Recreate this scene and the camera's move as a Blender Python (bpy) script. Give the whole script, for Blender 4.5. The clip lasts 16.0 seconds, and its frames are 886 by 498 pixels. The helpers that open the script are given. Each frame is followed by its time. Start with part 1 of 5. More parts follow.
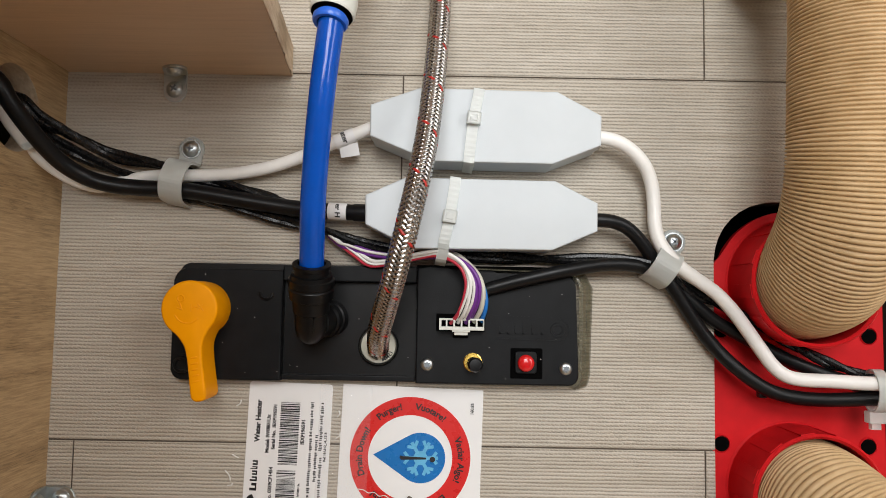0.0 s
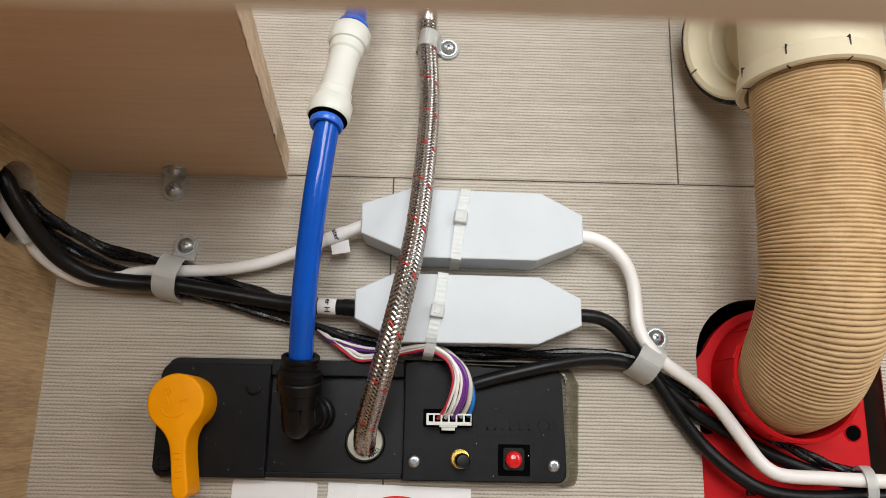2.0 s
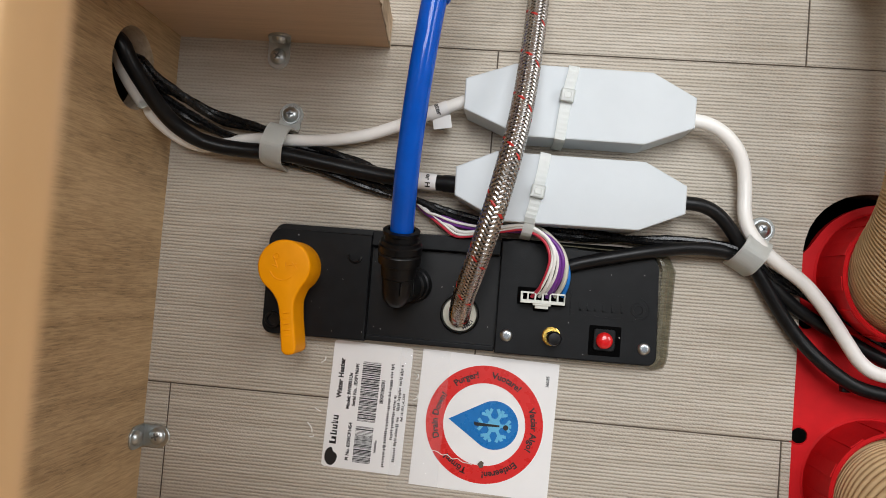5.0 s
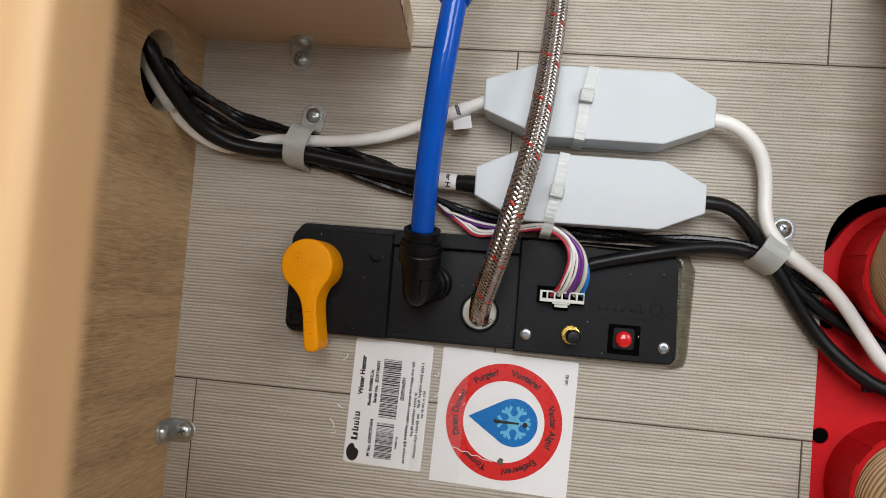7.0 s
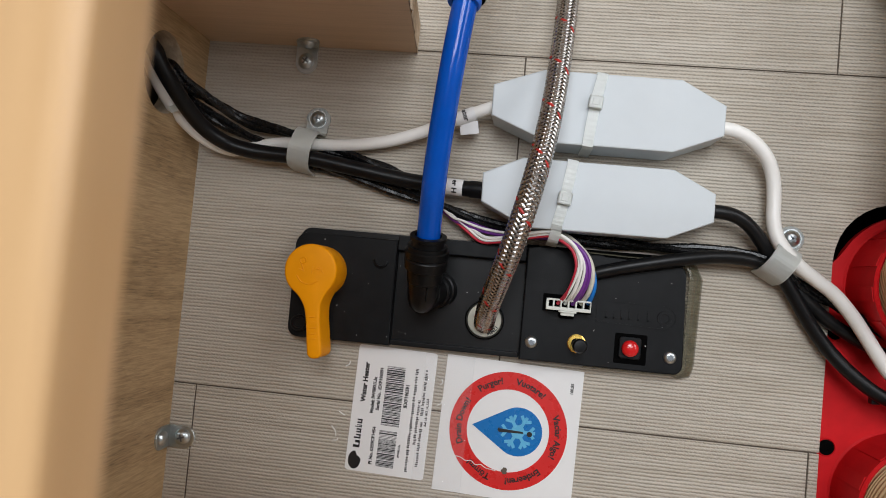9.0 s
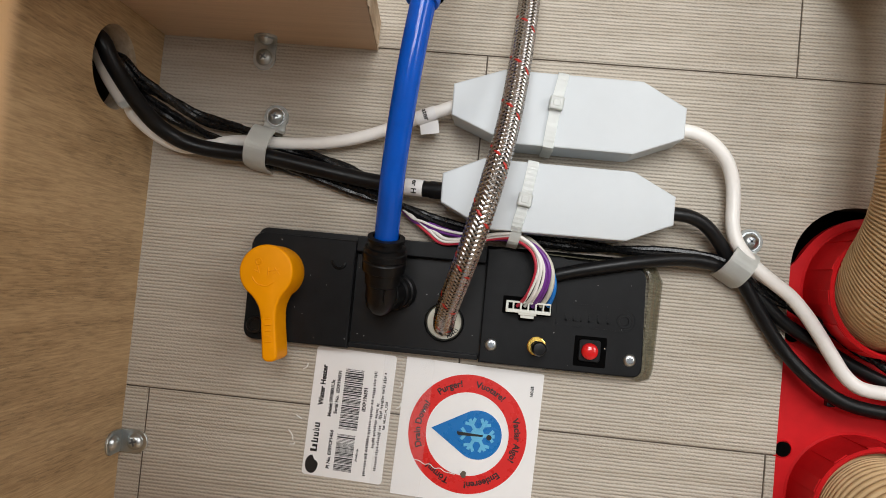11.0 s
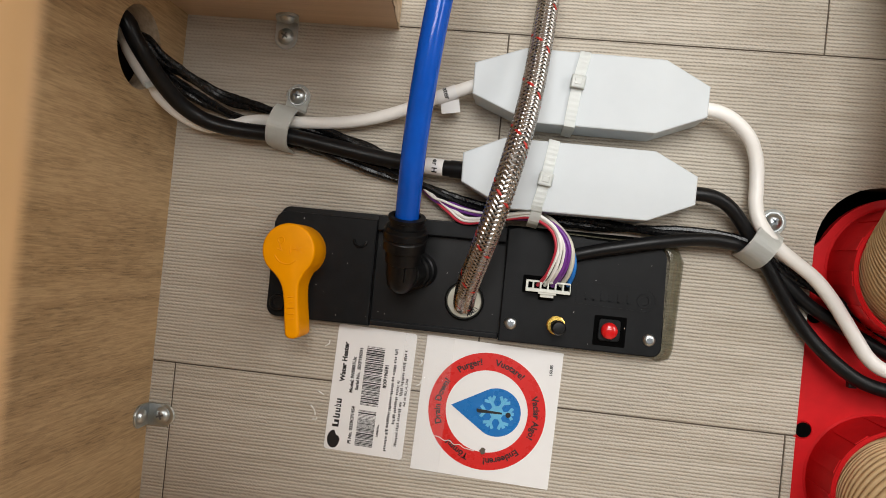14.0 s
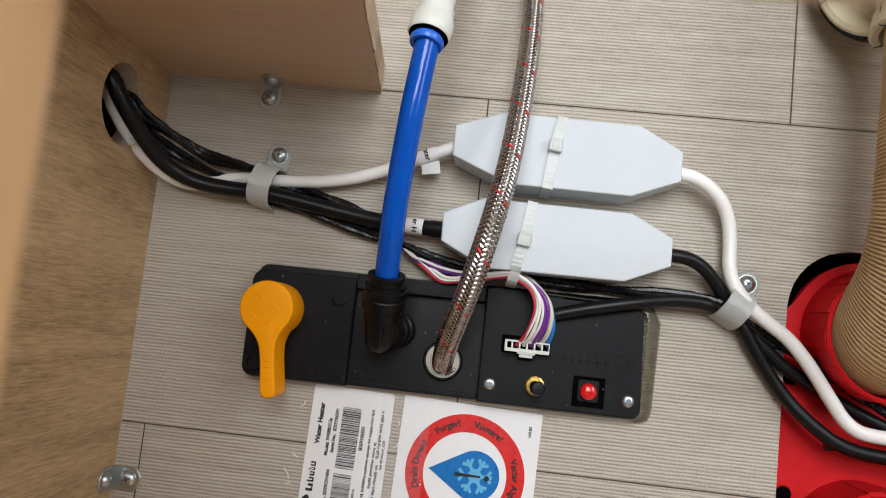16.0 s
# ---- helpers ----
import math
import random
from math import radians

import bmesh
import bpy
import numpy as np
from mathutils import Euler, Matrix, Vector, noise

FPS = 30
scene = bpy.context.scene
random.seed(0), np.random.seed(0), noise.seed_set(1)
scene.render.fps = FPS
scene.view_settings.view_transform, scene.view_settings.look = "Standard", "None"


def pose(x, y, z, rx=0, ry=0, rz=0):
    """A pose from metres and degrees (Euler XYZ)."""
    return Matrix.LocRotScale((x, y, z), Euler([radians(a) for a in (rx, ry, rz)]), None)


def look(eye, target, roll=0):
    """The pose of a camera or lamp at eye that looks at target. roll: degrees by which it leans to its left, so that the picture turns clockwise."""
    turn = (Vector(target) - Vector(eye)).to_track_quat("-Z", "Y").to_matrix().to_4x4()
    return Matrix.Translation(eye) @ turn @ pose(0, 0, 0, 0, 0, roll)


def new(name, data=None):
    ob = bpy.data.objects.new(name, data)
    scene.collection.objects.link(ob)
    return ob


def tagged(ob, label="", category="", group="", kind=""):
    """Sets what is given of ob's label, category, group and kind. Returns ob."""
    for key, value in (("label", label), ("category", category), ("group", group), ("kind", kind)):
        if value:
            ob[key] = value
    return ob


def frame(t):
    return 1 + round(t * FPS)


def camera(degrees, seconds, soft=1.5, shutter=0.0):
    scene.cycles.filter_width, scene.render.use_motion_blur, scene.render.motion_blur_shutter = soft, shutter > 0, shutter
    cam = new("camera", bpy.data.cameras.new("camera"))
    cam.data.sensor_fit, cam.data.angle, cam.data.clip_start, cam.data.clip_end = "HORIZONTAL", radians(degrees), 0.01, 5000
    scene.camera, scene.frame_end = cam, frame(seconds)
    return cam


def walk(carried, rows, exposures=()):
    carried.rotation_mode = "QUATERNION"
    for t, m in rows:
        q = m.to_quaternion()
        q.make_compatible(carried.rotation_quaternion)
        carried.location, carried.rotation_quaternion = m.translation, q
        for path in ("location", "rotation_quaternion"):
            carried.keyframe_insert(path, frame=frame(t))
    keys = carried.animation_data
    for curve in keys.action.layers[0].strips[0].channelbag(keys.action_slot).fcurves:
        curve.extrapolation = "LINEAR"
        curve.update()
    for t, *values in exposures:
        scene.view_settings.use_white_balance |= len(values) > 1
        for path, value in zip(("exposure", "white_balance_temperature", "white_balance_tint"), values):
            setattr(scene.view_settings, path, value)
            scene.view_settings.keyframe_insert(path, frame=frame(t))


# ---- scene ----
cam = camera(62.95, 16.0, soft=0.65, shutter=0.4)
cam.data.dof.use_dof = True
cam.data.dof.focus_distance = 0.455
cam.data.dof.aperture_fstop = 11.0

PATH = [
    (0.0, pose(0.0640, 0.0564, 0.4847, 4.081, -0.087, 0.999)),
    (0.5, pose(0.0636, 0.0542, 0.4847, 4.371, -0.066, 1.277)),
    (1.0, pose(0.0606, 0.0547, 0.4844, 5.176, -0.602, 1.204)),
    (1.5, pose(0.0601, 0.0563, 0.4829, 8.130, -1.107, 0.568)),
    (1.7, pose(0.0600, 0.0500, 0.4891, 10.115, -1.424, 0.341)),
    (2.0, pose(0.0623, 0.0424, 0.4945, 13.112, -1.303, 1.041)),
    (2.2, pose(0.0615, 0.0410, 0.4911, 12.989, -1.275, 1.919)),
    (2.5, pose(0.0608, 0.0440, 0.4910, 10.057, -1.525, 3.573)),
    (3.0, pose(0.0462, 0.0413, 0.4864, 5.714, -0.495, 5.945)),
    (3.5, pose(0.0477, 0.0503, 0.4908, 3.738, 0.943, 5.504)),
    (4.0, pose(0.0504, 0.0487, 0.4927, 2.892, 2.688, 4.769)),
    (6.5, pose(0.0512, 0.0494, 0.5005, 2.710, 5.967, 4.551)),
    (7.0, pose(0.0521, 0.0490, 0.5014, 2.657, 6.458, 4.708)),
    (7.5, pose(0.0526, 0.0492, 0.5040, 2.433, 6.826, 4.864)),
    (8.0, pose(0.0522, 0.0492, 0.5028, 2.309, 7.164, 5.136)),
    (8.5, pose(0.0406, 0.0482, 0.4984, 2.800, 6.411, 5.406)),
    (9.0, pose(0.0435, 0.0516, 0.4971, 2.862, 5.938, 5.268)),
    (11.5, pose(0.0528, 0.0568, 0.4885, 2.235, 3.764, 5.483)),
    (12.0, pose(0.0518, 0.0561, 0.4882, 1.750, 4.044, 5.536)),
    (12.5, pose(0.0525, 0.0563, 0.4891, 1.441, 4.483, 5.626)),
    (13.0, pose(0.0521, 0.0569, 0.4908, 1.065, 4.812, 5.640)),
    (13.5, pose(0.0528, 0.0564, 0.4914, 0.913, 5.302, 5.613)),
    (14.0, pose(0.0538, 0.0572, 0.4922, 0.825, 5.664, 5.689)),
    (14.5, pose(0.0528, 0.0560, 0.4933, 1.258, 5.569, 5.893)),
    (15.0, pose(0.0503, 0.0526, 0.4931, 2.303, 5.084, 6.113)),
    (15.5, pose(0.0519, 0.0537, 0.4933, 3.793, 4.485, 6.142)),
    (16.0, pose(0.0508, 0.0518, 0.4935, 6.135, 3.563, 6.147)),
]
walk(cam, PATH, exposures=[(0.0, 0.03, 6700, 10), (1.5, 0.06, 6850, 10), (2.5, 0.06, 6450, 10), (3.5, 0.0, 6700, 10), (4.2, 0.02, 6600, 10), (6.5, -0.08, 6450, 10), (8.0, -0.12, 6400, 10), (8.5, -0.22, 6300, 10), (9.2, -0.22, 6350, 10),
                           (11.5, 0.02, 6750, 10), (13.0, 0.02, 6850, 10), (14.0, 0.02, 6850, 10), (16.0, 0.03, 6350, 10)])

# ---- light ----
world = bpy.data.worlds.new("daylight")
scene.world = world
world.use_nodes = True
_n = world.node_tree.nodes
_sky = _n.new("ShaderNodeTexSky")
_sky.sky_type = "NISHITA"
_sky.sun_disc = False
_sky.sun_elevation = radians(38)
_sky.sun_rotation = radians(70)
world.node_tree.links.new(_sky.outputs[0], _n["Background"].inputs[0])
_n["Background"].inputs[1].default_value = 0.1


def area(name, place, target, size, size_y, watts, colour):
    d = bpy.data.lights.new(name, "AREA")
    d.shape, d.size, d.size_y, d.energy, d.color = "RECTANGLE", size, size_y, watts, colour
    o = new(name, d)
    o.matrix_world = look(place, target)
    return o


# daylight from the right; the living-area windows are unseen
area("window_light", (1.35, 0.60, 1.20), (0.18, 0.13, 0.0), 1.0, 0.7, 13, (0.985, 0.985, 1.0))
# added overhead lamp, no roof window is known; placed to balance the brightness
area("overhead_area_light", (0.16, 0.68, 1.94), (0.18, 0.45, 0.0), 0.90, 1.05, 36, (0.94, 0.97, 1.0))
scene.view_settings.exposure = 0.0


# ---- materials ----
def nodes_of(name):
    m = bpy.data.materials.new(name)
    m.use_nodes = True
    t = m.node_tree
    return m, t, t.nodes["Principled BSDF"]


def mix_rgb(t, fac, a, b, blend="MIX"):
    n = t.nodes.new("ShaderNodeMix")
    n.data_type, n.blend_type = "RGBA", blend
    for i, v in ((0, fac), (6, a), (7, b)):
        if hasattr(v, "is_linked"):
            t.links.new(v, n.inputs[i])
        else:
            n.inputs[i].default_value = v if i == 0 else (*v[:3], 1)
    return n.outputs[2]


def noise_tex(t, scale, detail=4.0, stretch=(1, 1, 1), rough=0.55, coord="Object", distort=0.0):
    c = t.nodes.new("ShaderNodeTexCoord")
    mp = t.nodes.new("ShaderNodeMapping")
    mp.inputs["Scale"].default_value = stretch
    n = t.nodes.new("ShaderNodeTexNoise")
    n.inputs["Scale"].default_value = scale
    n.inputs["Detail"].default_value = detail
    n.inputs["Roughness"].default_value = rough
    n.inputs["Distortion"].default_value = distort
    t.links.new(c.outputs[coord], mp.inputs[0])
    t.links.new(mp.outputs[0], n.inputs["Vector"])
    return n.outputs[0]


def ramp(t, v, stops):
    r = t.nodes.new("ShaderNodeValToRGB")
    e = r.color_ramp.elements
    while len(e) < len(stops):
        e.new(0.5)
    for k, (p, c) in zip(e, stops):
        k.position = p
        k.color = (c, c, c, 1) if isinstance(c, (int, float)) else (*c, 1)
    t.links.new(v, r.inputs[0])
    return r.outputs[0]


def math_node(t, op, a, b=0.0, c=0.0):
    n = t.nodes.new("ShaderNodeMath")
    n.operation = op
    for i, v in enumerate((a, b, c)):
        if hasattr(v, "is_linked"):
            t.links.new(v, n.inputs[i])
        else:
            n.inputs[i].default_value = v
    return n.outputs[0]


def bump(t, bsdf, height, strength, distance):
    n = t.nodes.new("ShaderNodeBump")
    n.inputs["Strength"].default_value = strength
    n.inputs["Distance"].default_value = distance
    t.links.new(height, n.inputs["Height"])
    t.links.new(n.outputs[0], bsdf.inputs["Normal"])


def plain(name, colour, rough=0.5, metal=0.0, vary=0.12, scale=60.0, grain=0.0, grain_scale=900.0, coat=0.0, rough_vary=0.1, ior=1.5, sss=0.0, spec=0.5):
    m, t, b = nodes_of(name)
    big = noise_tex(t, scale, 5.0)
    fac = ramp(t, big, [(0.3, 0.0), (0.72, 1.0)])
    dark = tuple(c * (1 - vary) for c in colour)
    light = tuple(min(1.0, c * (1 + vary * 0.6)) for c in colour)
    t.links.new(mix_rgb(t, fac, dark, light), b.inputs["Base Color"])
    fine = noise_tex(t, grain_scale, 3.0)
    r = math_node(t, "MULTIPLY_ADD", noise_tex(t, scale * 2.3, 4.0), rough_vary, rough - rough_vary * 0.5)
    t.links.new(r, b.inputs["Roughness"])
    b.inputs["Metallic"].default_value = metal
    b.inputs["IOR"].default_value = ior
    b.inputs["Specular IOR Level"].default_value = spec
    b.inputs["Coat Weight"].default_value = coat
    b.inputs["Coat Roughness"].default_value = 0.12
    if sss:
        b.inputs["Subsurface Weight"].default_value = sss
        b.inputs["Subsurface Radius"].default_value = (0.004, 0.004, 0.004)
    if grain:
        bump(t, b, fine, grain, 0.0004)
    return m


def wood(name, light, dark, grain_axis, rough=0.45, scale=1.0, contrast=1.0):
    """Laminate with grain that runs along grain_axis (0 x, 1 y, 2 z)."""
    m, t, b = nodes_of(name)
    st = [1.0, 1.0, 1.0]
    st[grain_axis] = 0.07
    wide = noise_tex(t, 26 * scale, 5.0, tuple(st), 0.5, distort=0.5)
    st2 = [1.0, 1.0, 1.0]
    st2[grain_axis] = 0.04
    fine = noise_tex(t, 420 * scale, 4.0, tuple(st2), 0.6)
    st3 = [1.0, 1.0, 1.0]
    st3[grain_axis] = 0.05
    pores = noise_tex(t, 900 * scale, 2.0, tuple(st3), 0.5)
    hair = noise_tex(t, 1300 * scale, 3.0, tuple(st2), 0.6)
    fine = math_node(t, "MULTIPLY_ADD", hair, 0.45, math_node(t, "MULTIPLY", fine, 0.55))
    rings = math_node(t, "PINGPONG", math_node(t, "MULTIPLY", wide, 9.0), 1.0)
    f = math_node(t, "ADD", math_node(t, "MULTIPLY", rings, 0.16 * contrast), math_node(t, "MULTIPLY", fine, 0.85))
    f = ramp(t, f, [(0.38, 0.0), (0.68, 1.0)])
    col = mix_rgb(t, f, light, dark)
    p = ramp(t, pores, [(0.3, 1.0), (0.42, 0.0)])
    col = mix_rgb(t, math_node(t, "MULTIPLY", p, 0.3 * contrast), col, tuple(c * 0.6 for c in dark))
    t.links.new(col, b.inputs["Base Color"])
    b.inputs["Roughness"].default_value = rough
    bump(t, b, fine, 0.12, 0.0003)
    return m


def oak_grain(name, light, dark, rough=0.45):
    """Oak laminate: upright figure with arches and short dark pores."""
    m, t, b = nodes_of(name)
    wide = noise_tex(t, 9, 3.0, (1, 1, 0.16), 0.5, distort=0.35)
    rings = math_node(t, "PINGPONG", math_node(t, "MULTIPLY", wide, 16.0), 1.0)
    rings = math_node(t, "POWER", rings, 1.6)
    fine = noise_tex(t, 620, 4.0, (1, 1, 0.06), 0.65)
    hair = noise_tex(t, 1500, 3.0, (1, 1, 0.05), 0.6)
    f = math_node(t, "ADD", math_node(t, "MULTIPLY", rings, 0.13), math_node(t, "MULTIPLY_ADD", fine, 0.62, math_node(t, "MULTIPLY", hair, 0.3)))
    f = ramp(t, f, [(0.39, 0.0), (0.68, 1.0)])
    col = mix_rgb(t, f, light, dark)
    pores = noise_tex(t, 900, 3.0, (1, 1, 0.09), 0.65)
    zone = ramp(t, rings, [(0.0, 0.35), (1.0, 1.0)])
    p = math_node(t, "MULTIPLY", ramp(t, pores, [(0.37, 1.0), (0.49, 0.0)]), zone)
    col = mix_rgb(t, math_node(t, "MULTIPLY", p, 0.55), col, tuple(c * 0.42 for c in dark))
    t.links.new(col, b.inputs["Base Color"])
    b.inputs["Roughness"].default_value = rough
    bump(t, b, math_node(t, "SUBTRACT", 1.0, p), 0.25, 0.0003)
    return m


def floor_vinyl():
    """Beige vinyl with rows of twisted cord."""
    m, t, b = nodes_of("woven_vinyl")
    pitch = 0.00235
    c = t.nodes.new("ShaderNodeTexCoord")
    s = t.nodes.new("ShaderNodeSeparateXYZ")
    t.links.new(c.outputs["Object"], s.inputs[0])
    wob = noise_tex(t, 110, 4.0, (0.5, 1, 1), 0.6)
    y0 = math_node(t, "MULTIPLY_ADD", wob, 0.0012, s.outputs["Y"])
    rowid = math_node(t, "FLOOR", math_node(t, "DIVIDE", y0, pitch))
    shift = math_node(t, "FRACT", math_node(t, "MULTIPLY", math_node(t, "SINE", math_node(t, "MULTIPLY", rowid, 12.9898)), 437.58))
    jit = noise_tex(t, 260, 2.0)
    xs = math_node(t, "ADD", math_node(t, "DIVIDE", s.outputs["X"], 0.0030), math_node(t, "MULTIPLY", shift, 5.0))
    xs = math_node(t, "ADD", xs, math_node(t, "MULTIPLY", jit, 1.4))
    saw = math_node(t, "FRACT", xs)
    # every twist of the cord leans across its row
    y = math_node(t, "MULTIPLY_ADD", saw, 0.00056, y0)
    rows = math_node(t, "ABSOLUTE", math_node(t, "SINE", math_node(t, "MULTIPLY", y, math.pi / pitch)))
    rows_s = math_node(t, "POWER", rows, 0.55)
    dash = math_node(t, "ABSOLUTE", math_node(t, "SINE", math_node(t, "MULTIPLY", xs, math.pi)))
    dash_s = math_node(t, "POWER", dash, 0.8)
    fine = noise_tex(t, 1000, 4.0, rough=0.7)
    patch = noise_tex(t, 220, 3.0, (0.4, 1, 1))
    deep = math_node(t, "MULTIPLY", math_node(t, "SUBTRACT", 1.0, rows_s), math_node(t, "MULTIPLY_ADD", dash_s, 0.55, 0.42))
    deep = math_node(t, "MULTIPLY", deep, math_node(t, "MULTIPLY_ADD", patch, 1.4, 0.3))
    h = math_node(t, "SUBTRACT", 1.0, deep)
    h = math_node(t, "ADD", h, math_node(t, "MULTIPLY", dash_s, 0.16))
    h = math_node(t, "ADD", h, math_node(t, "MULTIPLY", fine, 0.34))
    bump(t, b, h, 0.85, 0.0009)
    groove = ramp(t, deep, [(0.10, 0.0), (0.75, 1.0)])
    info = t.nodes.new("ShaderNodeObjectInfo")
    streak = noise_tex(t, 70, 5.0, (0.16, 1.8, 1))
    cloud = noise_tex(t, 11, 4.0)
    base = mix_rgb(t, ramp(t, streak, [(0.3, 0.0), (0.7, 1.0)]), (0.45, 0.392, 0.313), (0.58, 0.522, 0.44))
    base = mix_rgb(t, math_node(t, "MULTIPLY", ramp(t, cloud, [(0.35, 0.0), (0.7, 1.0)]), 0.4), base, (0.49, 0.45, 0.39))
    base = mix_rgb(t, math_node(t, "MULTIPLY", info.outputs["Random"], 0.18), base, (0.44, 0.39, 0.325))
    col = mix_rgb(t, math_node(t, "MULTIPLY", groove, 0.38), base, (0.20, 0.16, 0.12))
    t.links.new(col, b.inputs["Base Color"])
    b.inputs["Roughness"].default_value = 0.5
    return m


def ply_edge():
    """Raw cut edge of a board: fibrous layers."""
    m, t, b = nodes_of("raw_board_edge")
    f = noise_tex(t, 260, 5.0, (1, 1, 0.12))
    chips = noise_tex(t, 700, 4.0, (1, 1, 0.4))
    col = mix_rgb(t, ramp(t, f, [(0.35, 0.0), (0.65, 1.0)]), (0.70, 0.55, 0.39), (0.52, 0.38, 0.25))
    col = mix_rgb(t, math_node(t, "MULTIPLY", ramp(t, chips, [(0.5, 0.0), (0.7, 1.0)]), 0.4), col, (0.72, 0.6, 0.44))
    t.links.new(col, b.inputs["Base Color"])
    b.inputs["Roughness"].default_value = 0.85
    bump(t, b, chips, 0.6, 0.0008)
    return m


def duct_paper():
    m, t, b = nodes_of("beige_duct_paper")
    f = noise_tex(t, 70, 5.0)
    g = noise_tex(t, 700, 4.0)
    col = mix_rgb(t, ramp(t, f, [(0.3, 0.0), (0.7, 1.0)]), (0.50, 0.325, 0.155), (0.61, 0.42, 0.225))
    col = mix_rgb(t, math_node(t, "MULTIPLY", ramp(t, g, [(0.5, 0.0), (0.75, 1.0)]), 0.25), col, (0.48, 0.31, 0.18))
    t.links.new(col, b.inputs["Base Color"])
    b.inputs["Roughness"].default_value = 0.62
    bump(t, b, g, 0.15, 0.0003)
    return m


def clear_film(name, rough=0.10):
    """Clear tape: see-through with a thin wrinkled gloss."""
    m, t, b = nodes_of(name)
    b.inputs["Roughness"].default_value = rough
    b.inputs["Specular IOR Level"].default_value = 1.0
    w = noise_tex(t, 150, 4.0, (1, 0.6, 1), 0.6, distort=1.2)
    bump(t, b, w, 0.8, 0.0016)
    clear = t.nodes.new("ShaderNodeBsdfTransparent")
    both = t.nodes.new("ShaderNodeMixShader")
    both.inputs[0].default_value = 0.10
    t.links.new(clear.outputs[0], both.inputs[1])
    t.links.new(b.outputs[0], both.inputs[2])
    t.links.new(both.outputs[0], t.nodes["Material Output"].inputs[0])
    b.inputs["Base Color"].default_value = (0.62, 0.62, 0.62, 1)
    return m


def white_paper():
    m, t, b = nodes_of("glossy_white_sticker")
    g = noise_tex(t, 40, 4.0)
    t.links.new(mix_rgb(t, g, (0.80, 0.79, 0.78), (0.86, 0.855, 0.85)), b.inputs["Base Color"])
    b.inputs["Roughness"].default_value = 0.24
    bump(t, b, noise_tex(t, 55, 3.0), 0.05, 0.002)
    return m


M_floor = floor_vinyl()
M_floor_base = plain("seam_grey", (0.11, 0.085, 0.064), 0.8)
M_wall_oak = oak_grain("oak_laminate_upright", (0.56, 0.392, 0.212), (0.325, 0.208, 0.100))
M_panel = wood("beech_laminate_board", (0.66, 0.475, 0.315), (0.57, 0.395, 0.25), 0, 0.38, 0.5, 0.5)
M_rim = wood("pale_maple_lip", (0.66, 0.415, 0.205), (0.59, 0.355, 0.165), 1, 0.35, 0.5, 0.4)
# same maple, lightened to paint in light that the lamps don't give
M_rim_x_lit = wood("maple_lip_crosswise_lit", (0.82, 0.68, 0.54), (0.74, 0.59, 0.45), 0, 0.35, 0.5, 0.4)
M_edge = ply_edge()
M_room = plain("pale_grey_wall_board", (0.52, 0.51, 0.49), 0.6)
M_black = plain("black_abs_plastic", (0.0056, 0.0060, 0.0068), 0.44, 0, 0.35, 90, 0.14, 1400, rough_vary=0.22, spec=0.17)
M_black2 = plain("black_satin_plastic", (0.0042, 0.0042, 0.0046), 0.36, 0, 0.3, 120, 0.06, 1500, spec=0.26)
M_rubber = plain("black_cable_sheath", (0.006, 0.006, 0.0065), 0.36, 0, 0.35, 140, 0.12, 1500, rough_vary=0.16, spec=0.26)
M_tape = plain("black_glossy_tape", (0.005, 0.005, 0.0055), 0.27, 0, 0.4, 200, 0.5, 260, rough_vary=0.2, spec=0.32)
# near-black colour that stands in for the shade inside gaps and holes
M_cavity_shade = plain("painted_cavity_shade", (0.003, 0.003, 0.003), 0.9, spec=0.0)
M_orange = plain("orange_yellow_plastic", (0.93, 0.345, 0.0005), 0.45, 0, 0.05, 60, 0.06, 1200, spec=0.14)
M_blue = plain("blue_water_pipe", (0.001, 0.078, 0.46), 0.13, 0, 0.1, 60, spec=0.36)
M_blue2 = plain("bright_blue_collet", (0.02, 0.13, 0.62), 0.3)
M_white_pl = plain("white_fitting_plastic", (0.68, 0.69, 0.63), 0.42, 0, 0.05, 60, 0.06, 900)
M_grey_box = plain("light_grey_abs", (0.555, 0.592, 0.612), 0.5, 0, 0.03, 40, 0.10, 1600)
M_white_cable = plain("white_cable_sheath", (0.85, 0.83, 0.79), 0.38, 0, 0.05, 60)
M_nylon = plain("translucent_nylon", (0.86, 0.88, 0.84), 0.34, 0, 0.05, 80)
M_nylon.node_tree.nodes["Principled BSDF"].inputs["Transmission Weight"].default_value = 0.6
# darker metal that paints the shade of screw recesses
M_slot_shade = plain("screw_recess_shade", (0.20, 0.22, 0.24), 0.5, 0.7)
M_zinc = plain("zinc_plated_steel", (0.56, 0.60, 0.61), 0.33, 1.0, 0.12, 160, 0.03, 600, rough_vary=0.12)
M_steel = plain("stainless_braid_wire", (0.52, 0.50, 0.48), 0.27, 1.0, 0.2, 300, rough_vary=0.14)
# dark hose core; also paints slit shade on the tee
M_core_slit_shade = plain("braid_core_and_slit_shade", (0.016, 0.013, 0.012), 0.7)
M_red_thread = plain("red_tracer_thread", (0.50, 0.03, 0.02), 0.5)
M_red = plain("red_moulded_plastic", (0.60, 0.010, 0.014), 0.5, 0, 0.15, 50, 0.06, 900, spec=0.16)
M_button = plain("glossy_red_button", (0.65, 0.01, 0.012), 0.16, 0, 0.05, 60, coat=0.5)
M_brass = plain("yellow_brass", (0.78, 0.52, 0.12), 0.25, 1.0, 0.2, 400)
M_duct = duct_paper()
